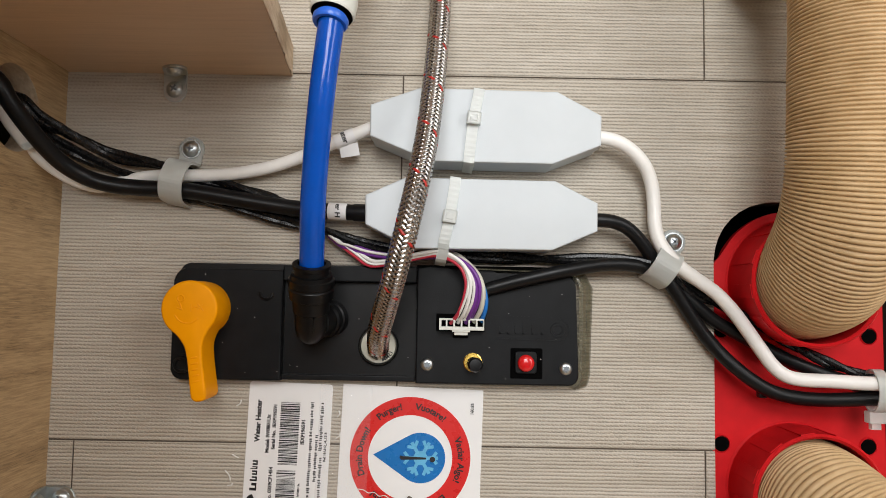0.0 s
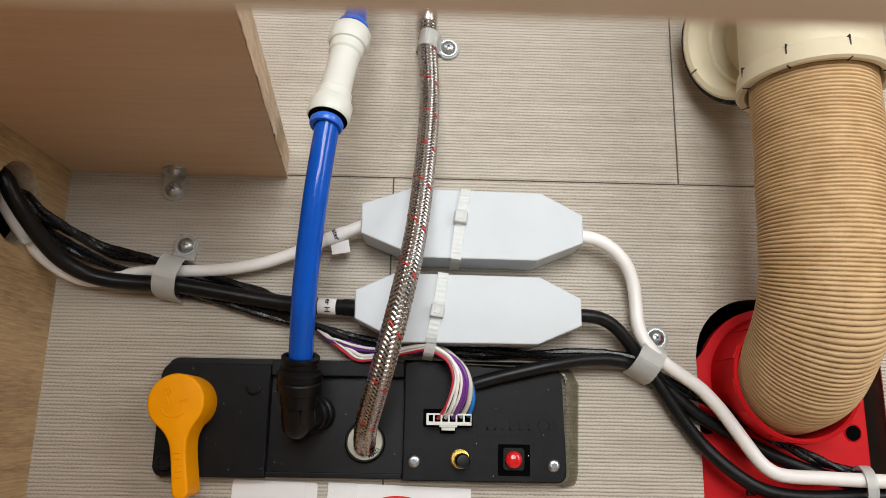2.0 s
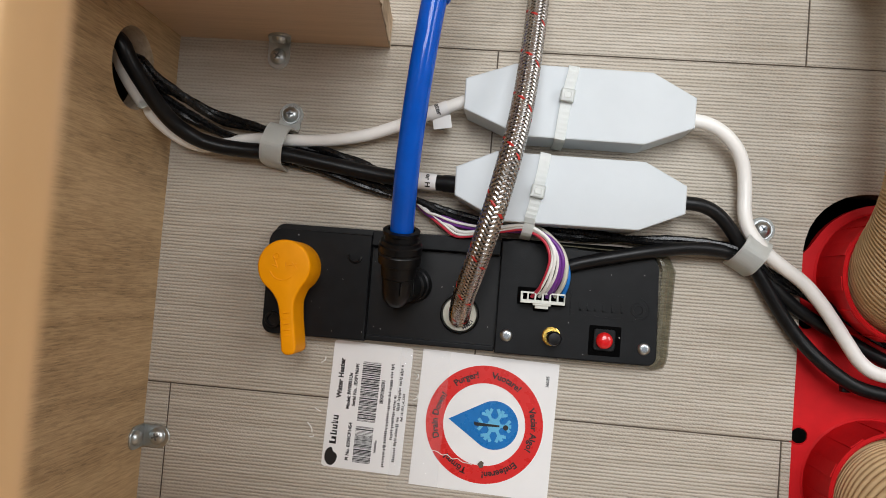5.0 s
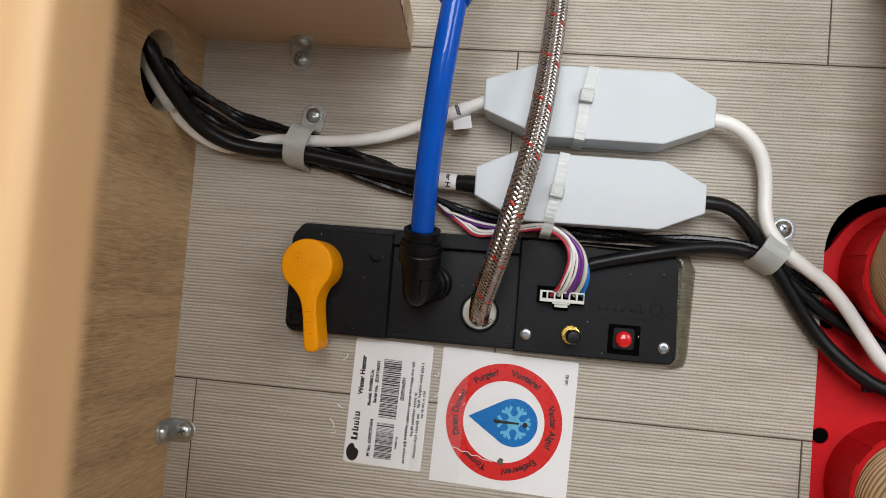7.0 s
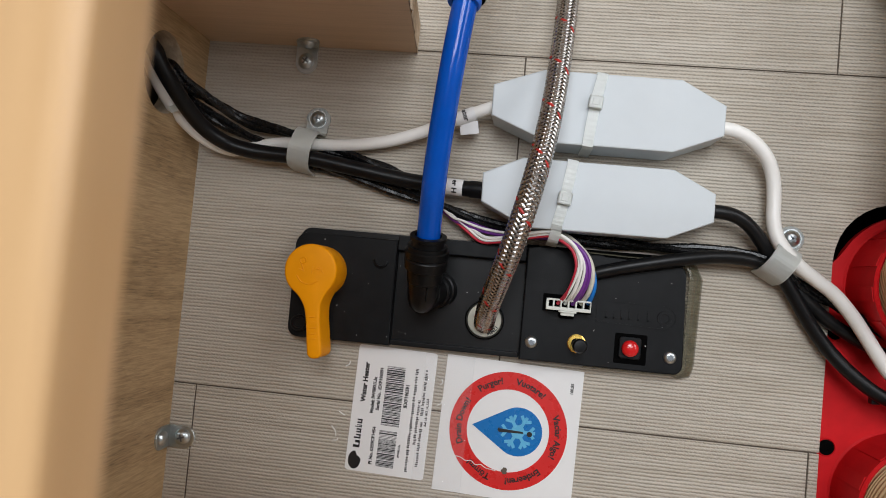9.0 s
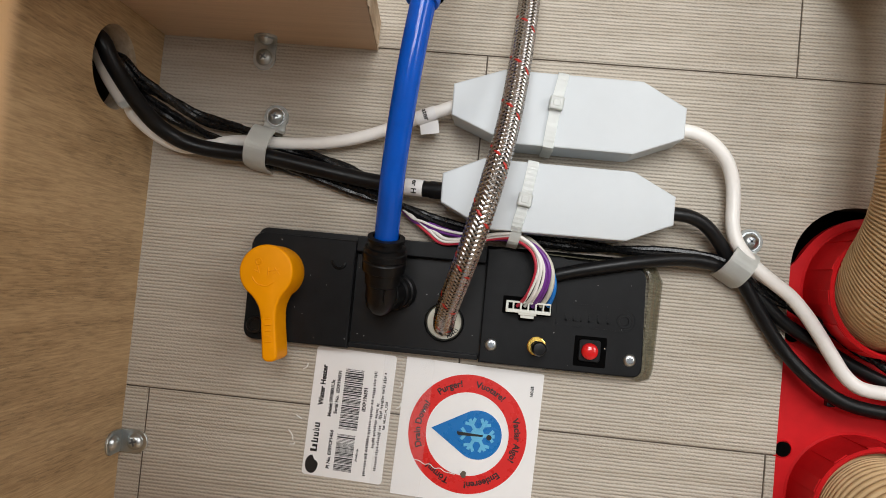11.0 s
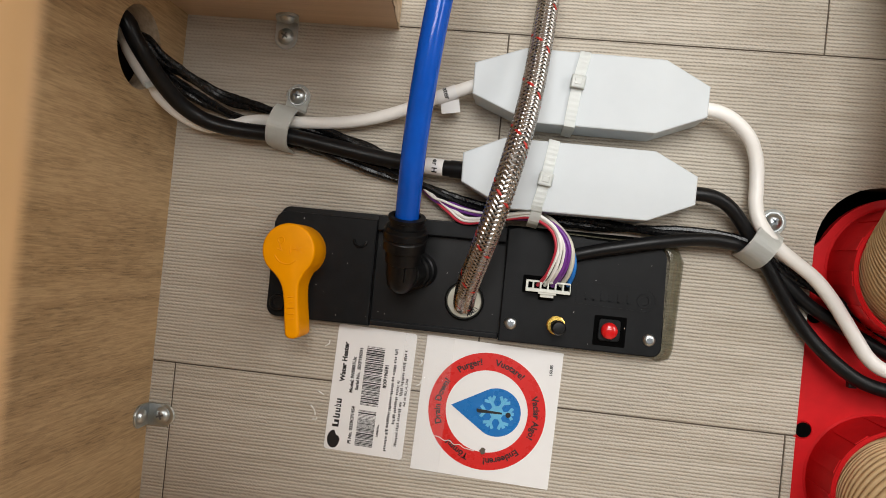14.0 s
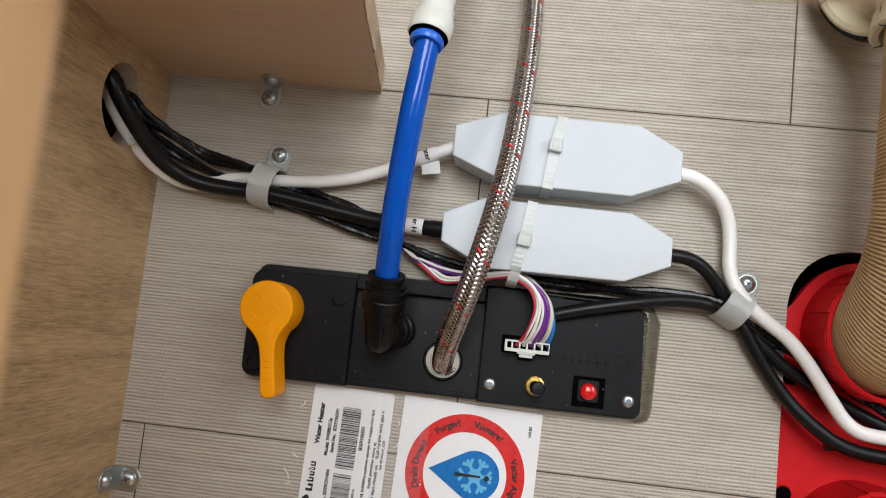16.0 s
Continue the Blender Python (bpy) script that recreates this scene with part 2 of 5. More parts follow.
M_cream = plain("cream_duct_fitting", (0.66, 0.585, 0.41), 0.45, 0, 0.06, 40, 0.06, 800)
M_sticker = white_paper()
M_ink = plain("black_print", (0.015, 0.015, 0.016), 0.35)
M_red_ink = plain("red_print", (0.66, 0.022, 0.02), 0.28, 0, 0.05, 60)
M_blue_ink = plain("blue_print", (0.008, 0.16, 0.47), 0.28, 0, 0.06, 60)
M_sky_ink = plain("light_blue_print", (0.13, 0.45, 0.70), 0.28, 0, 0.06, 60)
M_film = clear_film("clear_tape_film")
M_sealant = plain("yellowed_clear_sealant", (0.28, 0.26, 0.18), 0.16, 0, 0.35, 160, 0.25, 300)
M_sealant.node_tree.nodes["Principled BSDF"].inputs["Transmission Weight"].default_value = 0.6
M_purple = plain("purple_wire", (0.16, 0.03, 0.26), 0.35)
M_pink = plain("red_white_wire", (0.62, 0.04, 0.07), 0.35)
M_wire_blue = plain("blue_wire", (0.01, 0.17, 0.55), 0.35)
M_cream_ring = plain("cream_fitting_ring", (0.62, 0.60, 0.50), 0.4)
M_lint = plain("glue_residue", (0.75, 0.74, 0.70), 0.3)


# ---- building helpers ----
def part(name, bm, material, parent=None, label="", smooth=False):
    me = bpy.data.meshes.new(name)
    bmesh.ops.recalc_face_normals(bm, faces=bm.faces)
    bm.to_mesh(me)
    bm.free()
    if smooth:
        me.shade_smooth()
        me.set_sharp_from_angle(angle=radians(38))
    me.materials.append(material)
    o = new(name, me)
    if parent is not None:
        o.parent = parent
    if label:
        tagged(o, label)
    return o


def thing(name, label, category, place=(0, 0, 0), group="", kind=""):
    o = new(name)
    o.empty_display_size = 0.02
    return tagged(o, label, category, group, kind)


def box(bm, x0, x1, y0, y1, z0, z1, bevel=0.0, seg=2, m=None):
    c = Matrix.Translation(((x0 + x1) / 2, (y0 + y1) / 2, (z0 + z1) / 2)) @ Matrix.Diagonal((x1 - x0, y1 - y0, z1 - z0, 1))
    r = bmesh.ops.create_cube(bm, size=1, matrix=(m or Matrix()) @ c)
    if bevel:
        es = list({e for v in r["verts"] for e in v.link_edges})
        bmesh.ops.bevel(bm, geom=es, offset=bevel, segments=seg, affect="EDGES", profile=0.6)
    return bm


def prism(bm, poly, z0, z1, bevel=0.0, seg=2, m=None, top_only=True):
    """A flat outline raised from z0 to z1, its upper rim rounded."""
    m = m or Matrix()
    lo = [bm.verts.new(m @ Vector((x, y, z0))) for x, y in poly]
    hi = [bm.verts.new(m @ Vector((x, y, z1))) for x, y in poly]
    n = len(poly)
    bm.faces.new(lo[::-1])
    top = bm.faces.new(hi)
    for i in range(n):
        bm.faces.new((lo[i], lo[(i + 1) % n], hi[(i + 1) % n], hi[i]))
    if bevel:
        bmesh.ops.bevel(bm, geom=list(top.edges), offset=bevel, segments=seg, affect="EDGES", profile=0.5)
    return bm


def soft_prism(bm, poly, z0, z1, b, steps=4):
    """A closed outline raised to z1, with an evenly rounded upper rim."""
    p = [Vector(q) for q in poly]
    n = len(p)
    area2 = sum(p[i].x * p[(i + 1) % n].y - p[(i + 1) % n].x * p[i].y for i in range(n))
    inward = []
    for i in range(n):
        t_ = (p[(i + 1) % n] - p[i - 1]).normalized()
        inward.append(Vector((-t_.y, t_.x)) * (1 if area2 > 0 else -1))
    levels = [(0.0, z0)] + [(b * (1 - math.cos(k * math.pi / 2 / steps)), z1 - b + b * math.sin(k * math.pi / 2 / steps)) for k in range(steps + 1)]
    rings = [[bm.verts.new((*(q + i_ * off), z)) for q, i_ in zip(p, inward)] for off, z in levels]
    for u, v in zip(rings, rings[1:]):
        for k in range(n):
            bm.faces.new((u[k], u[(k + 1) % n], v[(k + 1) % n], v[k]))
    bm.faces.new(rings[0][::-1])
    bm.faces.new(rings[-1])
    return bm


def rounded(x0, x1, y0, y1, r, seg=6):
    out = []
    for cx, cy, a in ((x1 - r, y1 - r, 0), (x0 + r, y1 - r, 90), (x0 + r, y0 + r, 180), (x1 - r, y0 + r, 270)):
        for k in range(seg + 1):
            w = radians(a + 90 * k / seg)
            out.append((cx + r * math.cos(w), cy + r * math.sin(w)))
    return out


def circle(cx, cy, r, n=32):
    return [(cx + r * math.cos(2 * math.pi * k / n), cy + r * math.sin(2 * math.pi * k / n)) for k in range(n)]


def lathe(bm, profile, m=None, n=32, closed=False):
    """Turns (radius, height) pairs about local z."""
    m = m or Matrix()
    rings = []
    for r, z in profile:
        if r < 1e-7:
            rings.append([bm.verts.new(m @ Vector((0, 0, z)))])
        else:
            rings.append([bm.verts.new(m @ Vector((r * math.cos(2 * math.pi * k / n), r * math.sin(2 * math.pi * k / n), z))) for k in range(n)])
    pairs = list(zip(rings, rings[1:]))
    if closed:
        pairs.append((rings[-1], rings[0]))
    for a, b in pairs:
        for k in range(n):
            q = (k + 1) % n
            vs = [a[k % len(a)], a[q % len(a)], b[q % len(b)], b[k % len(b)]]
            vs = list(dict.fromkeys(vs))
            if len(vs) > 2:
                bm.faces.new(vs)
    return bm


def spline(points, step=0.003):
    """Points along a smooth line through the given ones."""
    p = [Vector(q) for q in points]
    p = [2 * p[0] - p[1]] + p + [2 * p[-1] - p[-2]]
    out = []
    for i in range(1, len(p) - 2):
        n = max(2, int((p[i + 1] - p[i]).length / step))
        for k in range(n):
            u = k / n
            a, b, c, d = p[i - 1], p[i], p[i + 1], p[i + 2]
            out.append(0.5 * (2 * b + (c - a) * u + (2 * a - 5 * b + 4 * c - d) * u * u + (3 * b - a - 3 * c + d) * u ** 3))
    out.append(p[-2].copy())
    return out


def frames_of(line):
    """Place, two cross directions and length so far along a line."""
    up = Vector((0.13, 0.21, 1)).normalized()
    out, run = [], 0.0
    for i, q in enumerate(line):
        tan = (line[min(i + 1, len(line) - 1)] - line[max(i - 1, 0)]).normalized()
        if i == 0:
            side = tan.cross(up).normalized()
        else:
            run += (q - line[i - 1]).length
            side = (side - tan * side.dot(tan)).normalized()
        out.append((q, side, tan.cross(side).normalized(), run))
    return out


def tube(bm, points, radius, n=14, step=0.003, cap=True, wobble=0.0):
    fr = frames_of(spline(points, step))
    rings = []
    for q, a, b, s in fr:
        r = radius * (1 + wobble * noise.noise(Vector((s * 160, radius * 900, 3.1))))
        rings.append([bm.verts.new(q + r * (math.cos(2 * math.pi * k / n) * a + math.sin(2 * math.pi * k / n) * b)) for k in range(n)])
    for u, v in zip(rings, rings[1:]):
        for k in range(n):
            bm.faces.new((u[k], u[(k + 1) % n], v[(k + 1) % n], v[k]))
    if cap:
        bm.faces.new(rings[0][::-1])
        bm.faces.new(rings[-1])
    return bm


def offset_path(points, radius, turns_per_m, phase, step=0.003):
    """A line wound round the given one."""
    return [q + radius * (math.cos(phase + s * turns_per_m * 2 * math.pi) * a + math.sin(phase + s * turns_per_m * 2 * math.pi) * b)
            for q, a, b, s in frames_of(spline(points, step))]


def letters(body, size, m, align="CENTER", bend=None, bold=0.028):
    """Flat lettering as a bmesh. bend: (radius, angle) lays it clockwise on a circle, tops outward."""
    cu = bpy.data.curves.new("letters", "FONT")
    cu.body, cu.size, cu.align_x, cu.align_y = body, size, align, "CENTER"
    cu.resolution_u = 3
    cu.offset = size * bold
    ob = new("letters", cu)
    bpy.context.view_layer.update()
    me = bpy.data.meshes.new_from_object(ob.evaluated_get(bpy.context.evaluated_depsgraph_get()))
    bpy.data.objects.remove(ob)
    bpy.data.curves.remove(cu)
    bm = bmesh.new()
    bm.from_mesh(me)
    bpy.data.meshes.remove(me)
    for v in bm.verts:
        x, y = v.co.x, v.co.y
        if bend:
            r, a = bend
            w = a - x / r
            v.co = Vector(((r + y) * math.cos(w), (r + y) * math.sin(w), 0))
        v.co = m @ v.co
    return bm


def bars(bm, m, rows, z=0.0):
    """Flat bars (x0, x1, y0, y1)."""
    for x0, x1, y0, y1 in rows:
        vs = [bm.verts.new(m @ Vector((x, y, z))) for x, y in ((x0, y0), (x1, y0), (x1, y1), (x0, y1))]
        bm.faces.new(vs)
    return bm


def axis_to(place, direction):
    """Local z along a direction."""
    return Matrix.Translation(place) @ Vector(direction).to_track_quat("Z", "Y").to_matrix().to_4x4()


WALL_X = -0.1936   # inner face of the oak side
PANEL_Y = 0.2078   # front face of the upright board
LIP_X, LIP_Y, LIP_Z = -0.0068, 0.0940, 0.407


# ---- the locker: floor, sides, lid frame ----
def arc(cx, cy, r, a0, a1, n=8):
    return [(cx + r * math.cos(radians(a0 + (a1 - a0) * k / n)), cy + r * math.sin(radians(a0 + (a1 - a0) * k / n))) for k in range(n + 1)]


CUT_X0, CUT_X1, CUT_Y0, CUT_Y1, CUT_R = 0.2458, 0.373, -0.17, 0.1265, 0.040
floor = tagged(new("floor"), "beige woven-look vinyl floor with plank seams", "floor", kind="structure")
bm = bmesh.new()
box(bm, -1.3, CUT_X0 - 0.001, -1.3, 1.5, -0.03, -0.0012)
box(bm, CUT_X1 + 0.001, 1.5, -1.3, 1.5, -0.03, -0.0012)
box(bm, CUT_X0 - 0.001, CUT_X1 + 0.001, CUT_Y1 + 0.001, 1.5, -0.03, -0.0012)
box(bm, CUT_X0 - 0.001, CUT_X1 + 0.001, -1.3, CUT_Y0, -0.03, -0.0012)
part("underlay", bm, M_floor_base, floor)
# recess below the cut-out, its shade put in as near-black colour
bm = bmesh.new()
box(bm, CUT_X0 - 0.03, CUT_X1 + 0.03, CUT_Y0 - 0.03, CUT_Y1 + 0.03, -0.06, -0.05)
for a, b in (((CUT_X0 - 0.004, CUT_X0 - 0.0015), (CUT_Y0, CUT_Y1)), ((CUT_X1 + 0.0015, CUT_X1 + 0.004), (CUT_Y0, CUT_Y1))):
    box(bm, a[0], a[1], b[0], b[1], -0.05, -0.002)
part("recess", bm, M_cavity_shade, floor)
GAP = 0.00050


def plank(x0, x1, y0, y1, poly=None):
    bm = bmesh.new()
    prism(bm, poly or [(x0 + GAP, y0 + GAP), (x1 - GAP, y0 + GAP), (x1 - GAP, y1 - GAP), (x0 + GAP, y1 - GAP)], -0.0011, 0.0, 0.0003, 1)
    part("plank", bm, M_floor, floor)


ROWS = [(-0.4600, -0.2879, 0.0351), (-0.2879, -0.0392, -0.1770), (-0.0392, 0.2095, 0.0351), (0.2095, 0.4580, 0.2407), (0.4580, 0.5710, 0.03)]
for y0, y1, xs in ROWS:
    for k in range(-2, 3):
        x0, x1 = xs + k * 0.4163, xs + (k + 1) * 0.4163
        x0, x1 = max(x0, -0.211), min(x1, 1.076)
        if x1 - x0 < 0.01:
            continue
        a, b, c, d = x0 + GAP, x1 - GAP, y0 + GAP, y1 - GAP
        if y0 < 0 < y1 and x0 < CUT_X0 < x1:
            plank(x0, x1, y0, y1, [(a, c), (CUT_X0, c)] + arc(CUT_X0 + CUT_R, CUT_Y1 - CUT_R, CUT_R, 180, 90)
                  + arc(CUT_X1 - CUT_R, CUT_Y1 - CUT_R, CUT_R, 90, 0) + [(CUT_X1, c), (b, c), (b, d), (a, d)])
        elif abs(y1 + 0.0392) < 0.001 and x0 < CUT_X0 < x1:
            plank(x0, x1, y0, y1, [(a, c), (b, c), (b, d), (CUT_X1, d), (CUT_X1, CUT_Y0), (CUT_X0, CUT_Y0), (CUT_X0, d), (a, d)])
        else:
            plank(x0, x1, y0, y1)

# oak side with a round cable hole
HOLE_Y, HOLE_Z, HOLE_R = 0.1672, 0.0580, 0.0262
wall = tagged(new("wall_west"), "oak-grain laminate locker side with a round cable hole", "wall", kind="structure")
bm = bmesh.new()
n = 48
ring_i, ring_o, sq_i, sq_o = [], [], [], []
for k in range(n):
    w = 2 * math.pi * k / n
    c, s = math.cos(w), math.sin(w)
    q = 0.05 / max(abs(c), abs(s))
    for lst, rr in ((ring_i, HOLE_R), (sq_i, q)):
        lst.append(bm.verts.new((WALL_X, HOLE_Y + rr * c, HOLE_Z + rr * s)))
    for lst, rr in ((ring_o, HOLE_R), (sq_o, q)):
        lst.append(bm.verts.new((WALL_X - 0.016, HOLE_Y + rr * c, HOLE_Z + rr * s)))
for k in range(n):
    j = (k + 1) % n
    bm.faces.new((ring_i[k], ring_i[j], sq_i[j], sq_i[k]))
    bm.faces.new((ring_o[k], sq_o[k], sq_o[j], ring_o[j]))
x0, x1 = WALL_X - 0.016, WALL_X
for ya, yb, za, zb in ((-0.7, HOLE_Y - 0.05, -0.001, LIP_Z), (HOLE_Y + 0.05, 0.7, -0.001, LIP_Z), (HOLE_Y - 0.05, HOLE_Y + 0.05, -0.001, HOLE_Z - 0.05), (HOLE_Y - 0.05, HOLE_Y + 0.05, HOLE_Z + 0.05, LIP_Z)):
    if zb > za:
        box(bm, x0, x1, ya, yb, za, zb)
part("side_board", bm, M_wall_oak, wall)
bm = bmesh.new()
lathe(bm, [(HOLE_R, 0), (HOLE_R, 0.016)], axis_to((WALL_X - 0.016, HOLE_Y, HOLE_Z), (1, 0, 0)), 48)
part("hole_rim", bm, M_edge, wall, "raw sawn edge of the hole", True)

# added box behind the hole, blocks light so that the hole stays dark
bm = bmesh.new()
for b in ((-0.262, -0.256, 0.105, 0.245, -0.001, 0.135), (-0.256, WALL_X - 0.0165, 0.105, 0.111, -0.001, 0.135), (-0.256, WALL_X - 0.0165, 0.239, 0.245, -0.001, 0.135),
          (-0.256, WALL_X - 0.0165, 0.111, 0.239, 0.129, 0.135)):
    box(bm, *b)
part("hole_light_block", bm, M_wall_oak, wall, "added closed box that keeps the cable hole dark")

# upright board with a raw slanting end
panel = tagged(new("partition_board"), "beech-laminate upright board with a raw splintered end", "partition", kind="structure")


def board_end(z):
    return -0.0412 + 0.089 * z


bm = bmesh.new()
T = 0.020
pts = [(WALL_X + 0.0005, 0.0), (board_end(0), 0.0)] + [(board_end(z), z) for z in (0.05, 0.1, 0.2, 0.3, LIP_Z)] + [(WALL_X + 0.0005, LIP_Z)]
fr = [bm.verts.new((x, PANEL_Y, z)) for x, z in pts]
bk = [bm.verts.new((x, PANEL_Y + T, z)) for x, z in pts]
bm.faces.new(fr)
bm.faces.new(bk[::-1])
for i in range(len(pts)):
    j = (i + 1) % len(pts)
    bm.faces.new((fr[i], fr[j], bk[j], bk[i]))
part("board", bm, M_panel, panel)
bm = bmesh.new()
rows_ = []
for k in range(91):
    z = LIP_Z * k / 90
    row = []
    for j in range(7):
        e = random.uniform(-0.0001, 0.0003) + (random.uniform(0, 0.0010) if j == 0 and random.random() < 0.2 else 0)
        row.append(bm.verts.new((board_end(z) + 0.0004 + e, PANEL_Y - 0.0002 - 0.0007 * (j == 0) * random.random() + (T + 0.0003) * j / 6, z)))
    rows_.append(row)
for u, v in zip(rows_, rows_[1:]):
    for j in range(6):
        bm.faces.new((u[j], u[j + 1], v[j + 1], v[j]))
part("raw_end", bm, M_edge, panel, "splintered raw wood end")

# far sides that close the locker
bm = bmesh.new()
box(bm, -0.21, 1.06, 0.555, 0.571, 0.0, LIP_Z)
tagged(part("wall_north", bm, M_panel), "plain wooden locker back board", "wall", kind="structure")
bm = bmesh.new()
box(bm, 1.06, 1.076, -0.46, 0.571, 0.0, LIP_Z)
tagged(part("wall_east", bm, M_wall_oak), "oak-grain laminate locker side board", "wall", kind="structure")
bm = bmesh.new()
box(bm, -0.1945, 1.06, -0.46, -0.444, 0.0, LIP_Z)
tagged(part("wall_south", bm, M_panel), "plain wooden locker front board", "wall", kind="structure")

# lid frame round the opening
lid = tagged(new("locker_top"), "pale maple top frame round the locker opening", "frame", kind="structure")
bm = bmesh.new()
box(bm, -0.21, LIP_X, -0.46, LIP_Y - 0.0005, LIP_Z, LIP_Z + 0.016, 0.003, 3)
part("side_rail", bm, M_rim, lid)
# back rail wears the lightened maple, its brightness put into the colour
bm = bmesh.new()
box(bm, -0.21, 1.09, LIP_Y, LIP_Y + 0.035, LIP_Z, LIP_Z + 0.016, 0.003, 3)
part("back_rail", bm, M_rim_x_lit, lid)
bm = bmesh.new()
box(bm, 1.05, 1.09, -0.46, LIP_Y - 0.0005, LIP_Z, LIP_Z + 0.016, 0.003, 3)
part("side_rail", bm, M_rim, lid)

# living area above, never seen, closes the place
for nm, b in (("wall_room_west", (-1.35, -1.3, -1.3, 1.5, -0.03, 2.0)), ("wall_room_north", (-1.3, 1.5, 1.5, 1.55, -0.03, 2.0)),
              ("wall_room_south", (-1.3, 1.5, -1.35, -1.3, -0.03, 2.0)), ("wall_room_east", (1.5, 1.55, -1.3, 1.5, -0.03, 2.0)), ("ceiling", (-1.3, 1.5, -1.3, 1.5, 2.0, 2.05))):
    bm = bmesh.new()
    box(bm, *b)
    tagged(part(nm, bm, M_room), "plain cream wall board of the living area" if nm != "ceiling" else "plain cream ceiling board", "wall" if nm != "ceiling" else "ceiling", kind="structure")


# ---- water heater top plate ----
heater = thing("water_heater_plate", "black plastic water heater cover plate on the floor", "water heater")
PX0, PX1, PY0, PY1 = -0.1112, 0.1532, 0.0028, 0.0782
MID0, MID1 = -0.0400, 0.0473
bm = bmesh.new()
prism(bm, rounded(PX0 + 0.001, PX1 - 0.002, PY0 + 0.001, PY1 + 0.0004, 0.007), 0.0, 0.0035, 0.0005, 1)
part("base", bm, M_black2, heater)
bm = bmesh.new()
left = [(MID0, PY0), (MID0, PY1 - 0.0034)] + arc(PX0 + 0.008, PY1 - 0.0114, 0.008, 90, 180, 5) + arc(PX0 + 0.006, PY0 + 0.006, 0.006, 180, 270, 5)
prism(bm, left[::-1], 0.0035, 0.011, 0.0012, 2)
part("valve_cover", bm, M_black, heater)
bm = bmesh.new()
box(bm, MID0, MID1, PY1 - 0.0105, PY1 - 0.0005, 0.0035, 0.0108, 0.0008)
part("recess_ledge", bm, M_black, heater)
bm = bmesh.new()
box(bm, MID0, MID1, PY0 + 0.0005, PY0 + 0.004, 0.0035, 0.0085, 0.0006)
part("recess_ledge", bm, M_black, heater)
# electrics cover
bm = bmesh.new()
cov = [(MID1 + 0.0004, PY0), (PX1 - 0.006, PY0)] + arc(PX1 - 0.006, PY0 + 0.006, 0.006, -90, 0, 4)[1:] + arc(PX1 - 0.009, PY1 - 0.011, 0.007, 0, 90, 4) + [(0.098, PY1 - 0.004), (0.098, PY1 - 0.002), (0.086, PY1 - 0.002), (0.086, PY1 - 0.004), (0.064, PY1 - 0.001), (0.064, PY1 + 0.0005), (0.056, PY1 + 0.0005), (0.056, PY1 - 0.001), (MID1 + 0.0004, PY1 - 0.001)]
prism(bm, cov, 0.0035, 0.0125, 0.0009, 2)
cover = part("electrics_cover", bm, M_black, heater)
ZC = 0.0125
# no opening is cut: flat black patches paint its shade on the cover
bm = bmesh.new()
prism(bm, rounded(0.0605, 0.0925, 0.0365, 0.0480, 0.0006, 2), ZC + 0.0001, ZC + 0.0003)
prism(bm, rounded(0.0715, 0.0815, 0.0325, 0.0367, 0.0006, 2), ZC + 0.0001, ZC + 0.00025)
part("socket_opening_shade", bm, M_cavity_shade, cover)
# raised oval badge outline with plain marks
bm = bmesh.new()
oval_o = [(0.0960, 0.0470), (0.0960, 0.0325)] + arc(0.1395, 0.0388, 0.0074, -88, 80, 10)
for a, b in zip(oval_o, oval_o[1:] + oval_o[:1]):
    va, vb = Vector((*a, 0)), Vector((*b, 0))
    d_ = (vb - va)
    mm = Matrix.Translation((*((va + vb) / 2).xy, ZC)) @ Matrix.Rotation(math.atan2(d_.y, d_.x), 4, "Z")
    box(bm, -d_.length / 2, d_.length / 2, -0.0004, 0.0004, -0.0003, 0.0005, 0, 1, mm)
lathe(bm, [(0.0028, 0), (0.0048, 0), (0.0046, 0.0006), (0.003, 0.0006)], Matrix.Translation((0.1395, 0.0385, ZC - 0.0001)), 20, True)
for x in (0.1015, 0.1065, 0.1115, 0.1165, 0.1225, 0.1285):
    box(bm, x, x + 0.0011, 0.0355, 0.0355 + (0.0065 if x > 0.11 else 0.0048), ZC - 0.0002, ZC + 0.0005)
    box(bm, x, x + 0.0034, 0.0355, 0.0364, ZC - 0.0002, ZC + 0.0005)
part("badge", bm, M_black, cover, "raised oval maker's badge in black plastic")


def torx(x, y, z, parent):
    bm = bmesh.new()
    lathe(bm, [(0.0, 0.0019), (0.0022, 0.0019), (0.0034, 0.0014), (0.0041, 0.0005), (0.0042, 0.0)], Matrix.Translation((x, y, z)), 24)
    s = part("screw", bm, M_zinc, parent, "bright torx screw", True)
    # star recess as a raised darker shape, shade by colour
    bm = bmesh.new()
    star = [(x + (0.0024 if k % 2 else 0.0014) * math.cos(k * math.pi / 6), y + (0.0024 if k % 2 else 0.0014) * math.sin(k * math.pi / 6)) for k in range(12)]
    prism(bm, star, z + 0.0015, z + 0.0020)
    part("drive", bm, M_slot_shade, s)


torx(0.0551, 0.0150, ZC, heater)
torx(0.1448, 0.0138, ZC, heater)
# toggle switch
sw = part("toggle_switch", lathe(bmesh.new(), [(0.0035, 0), (0.0062, 0), (0.0062, 0.0015), (0.0055, 0.0018), (0.0035, 0.0018)], Matrix.Translation((0.0846, 0.0170, ZC)), 12, True), M_brass, heater, "brass nut of a toggle switch", False)
bm = bmesh.new()
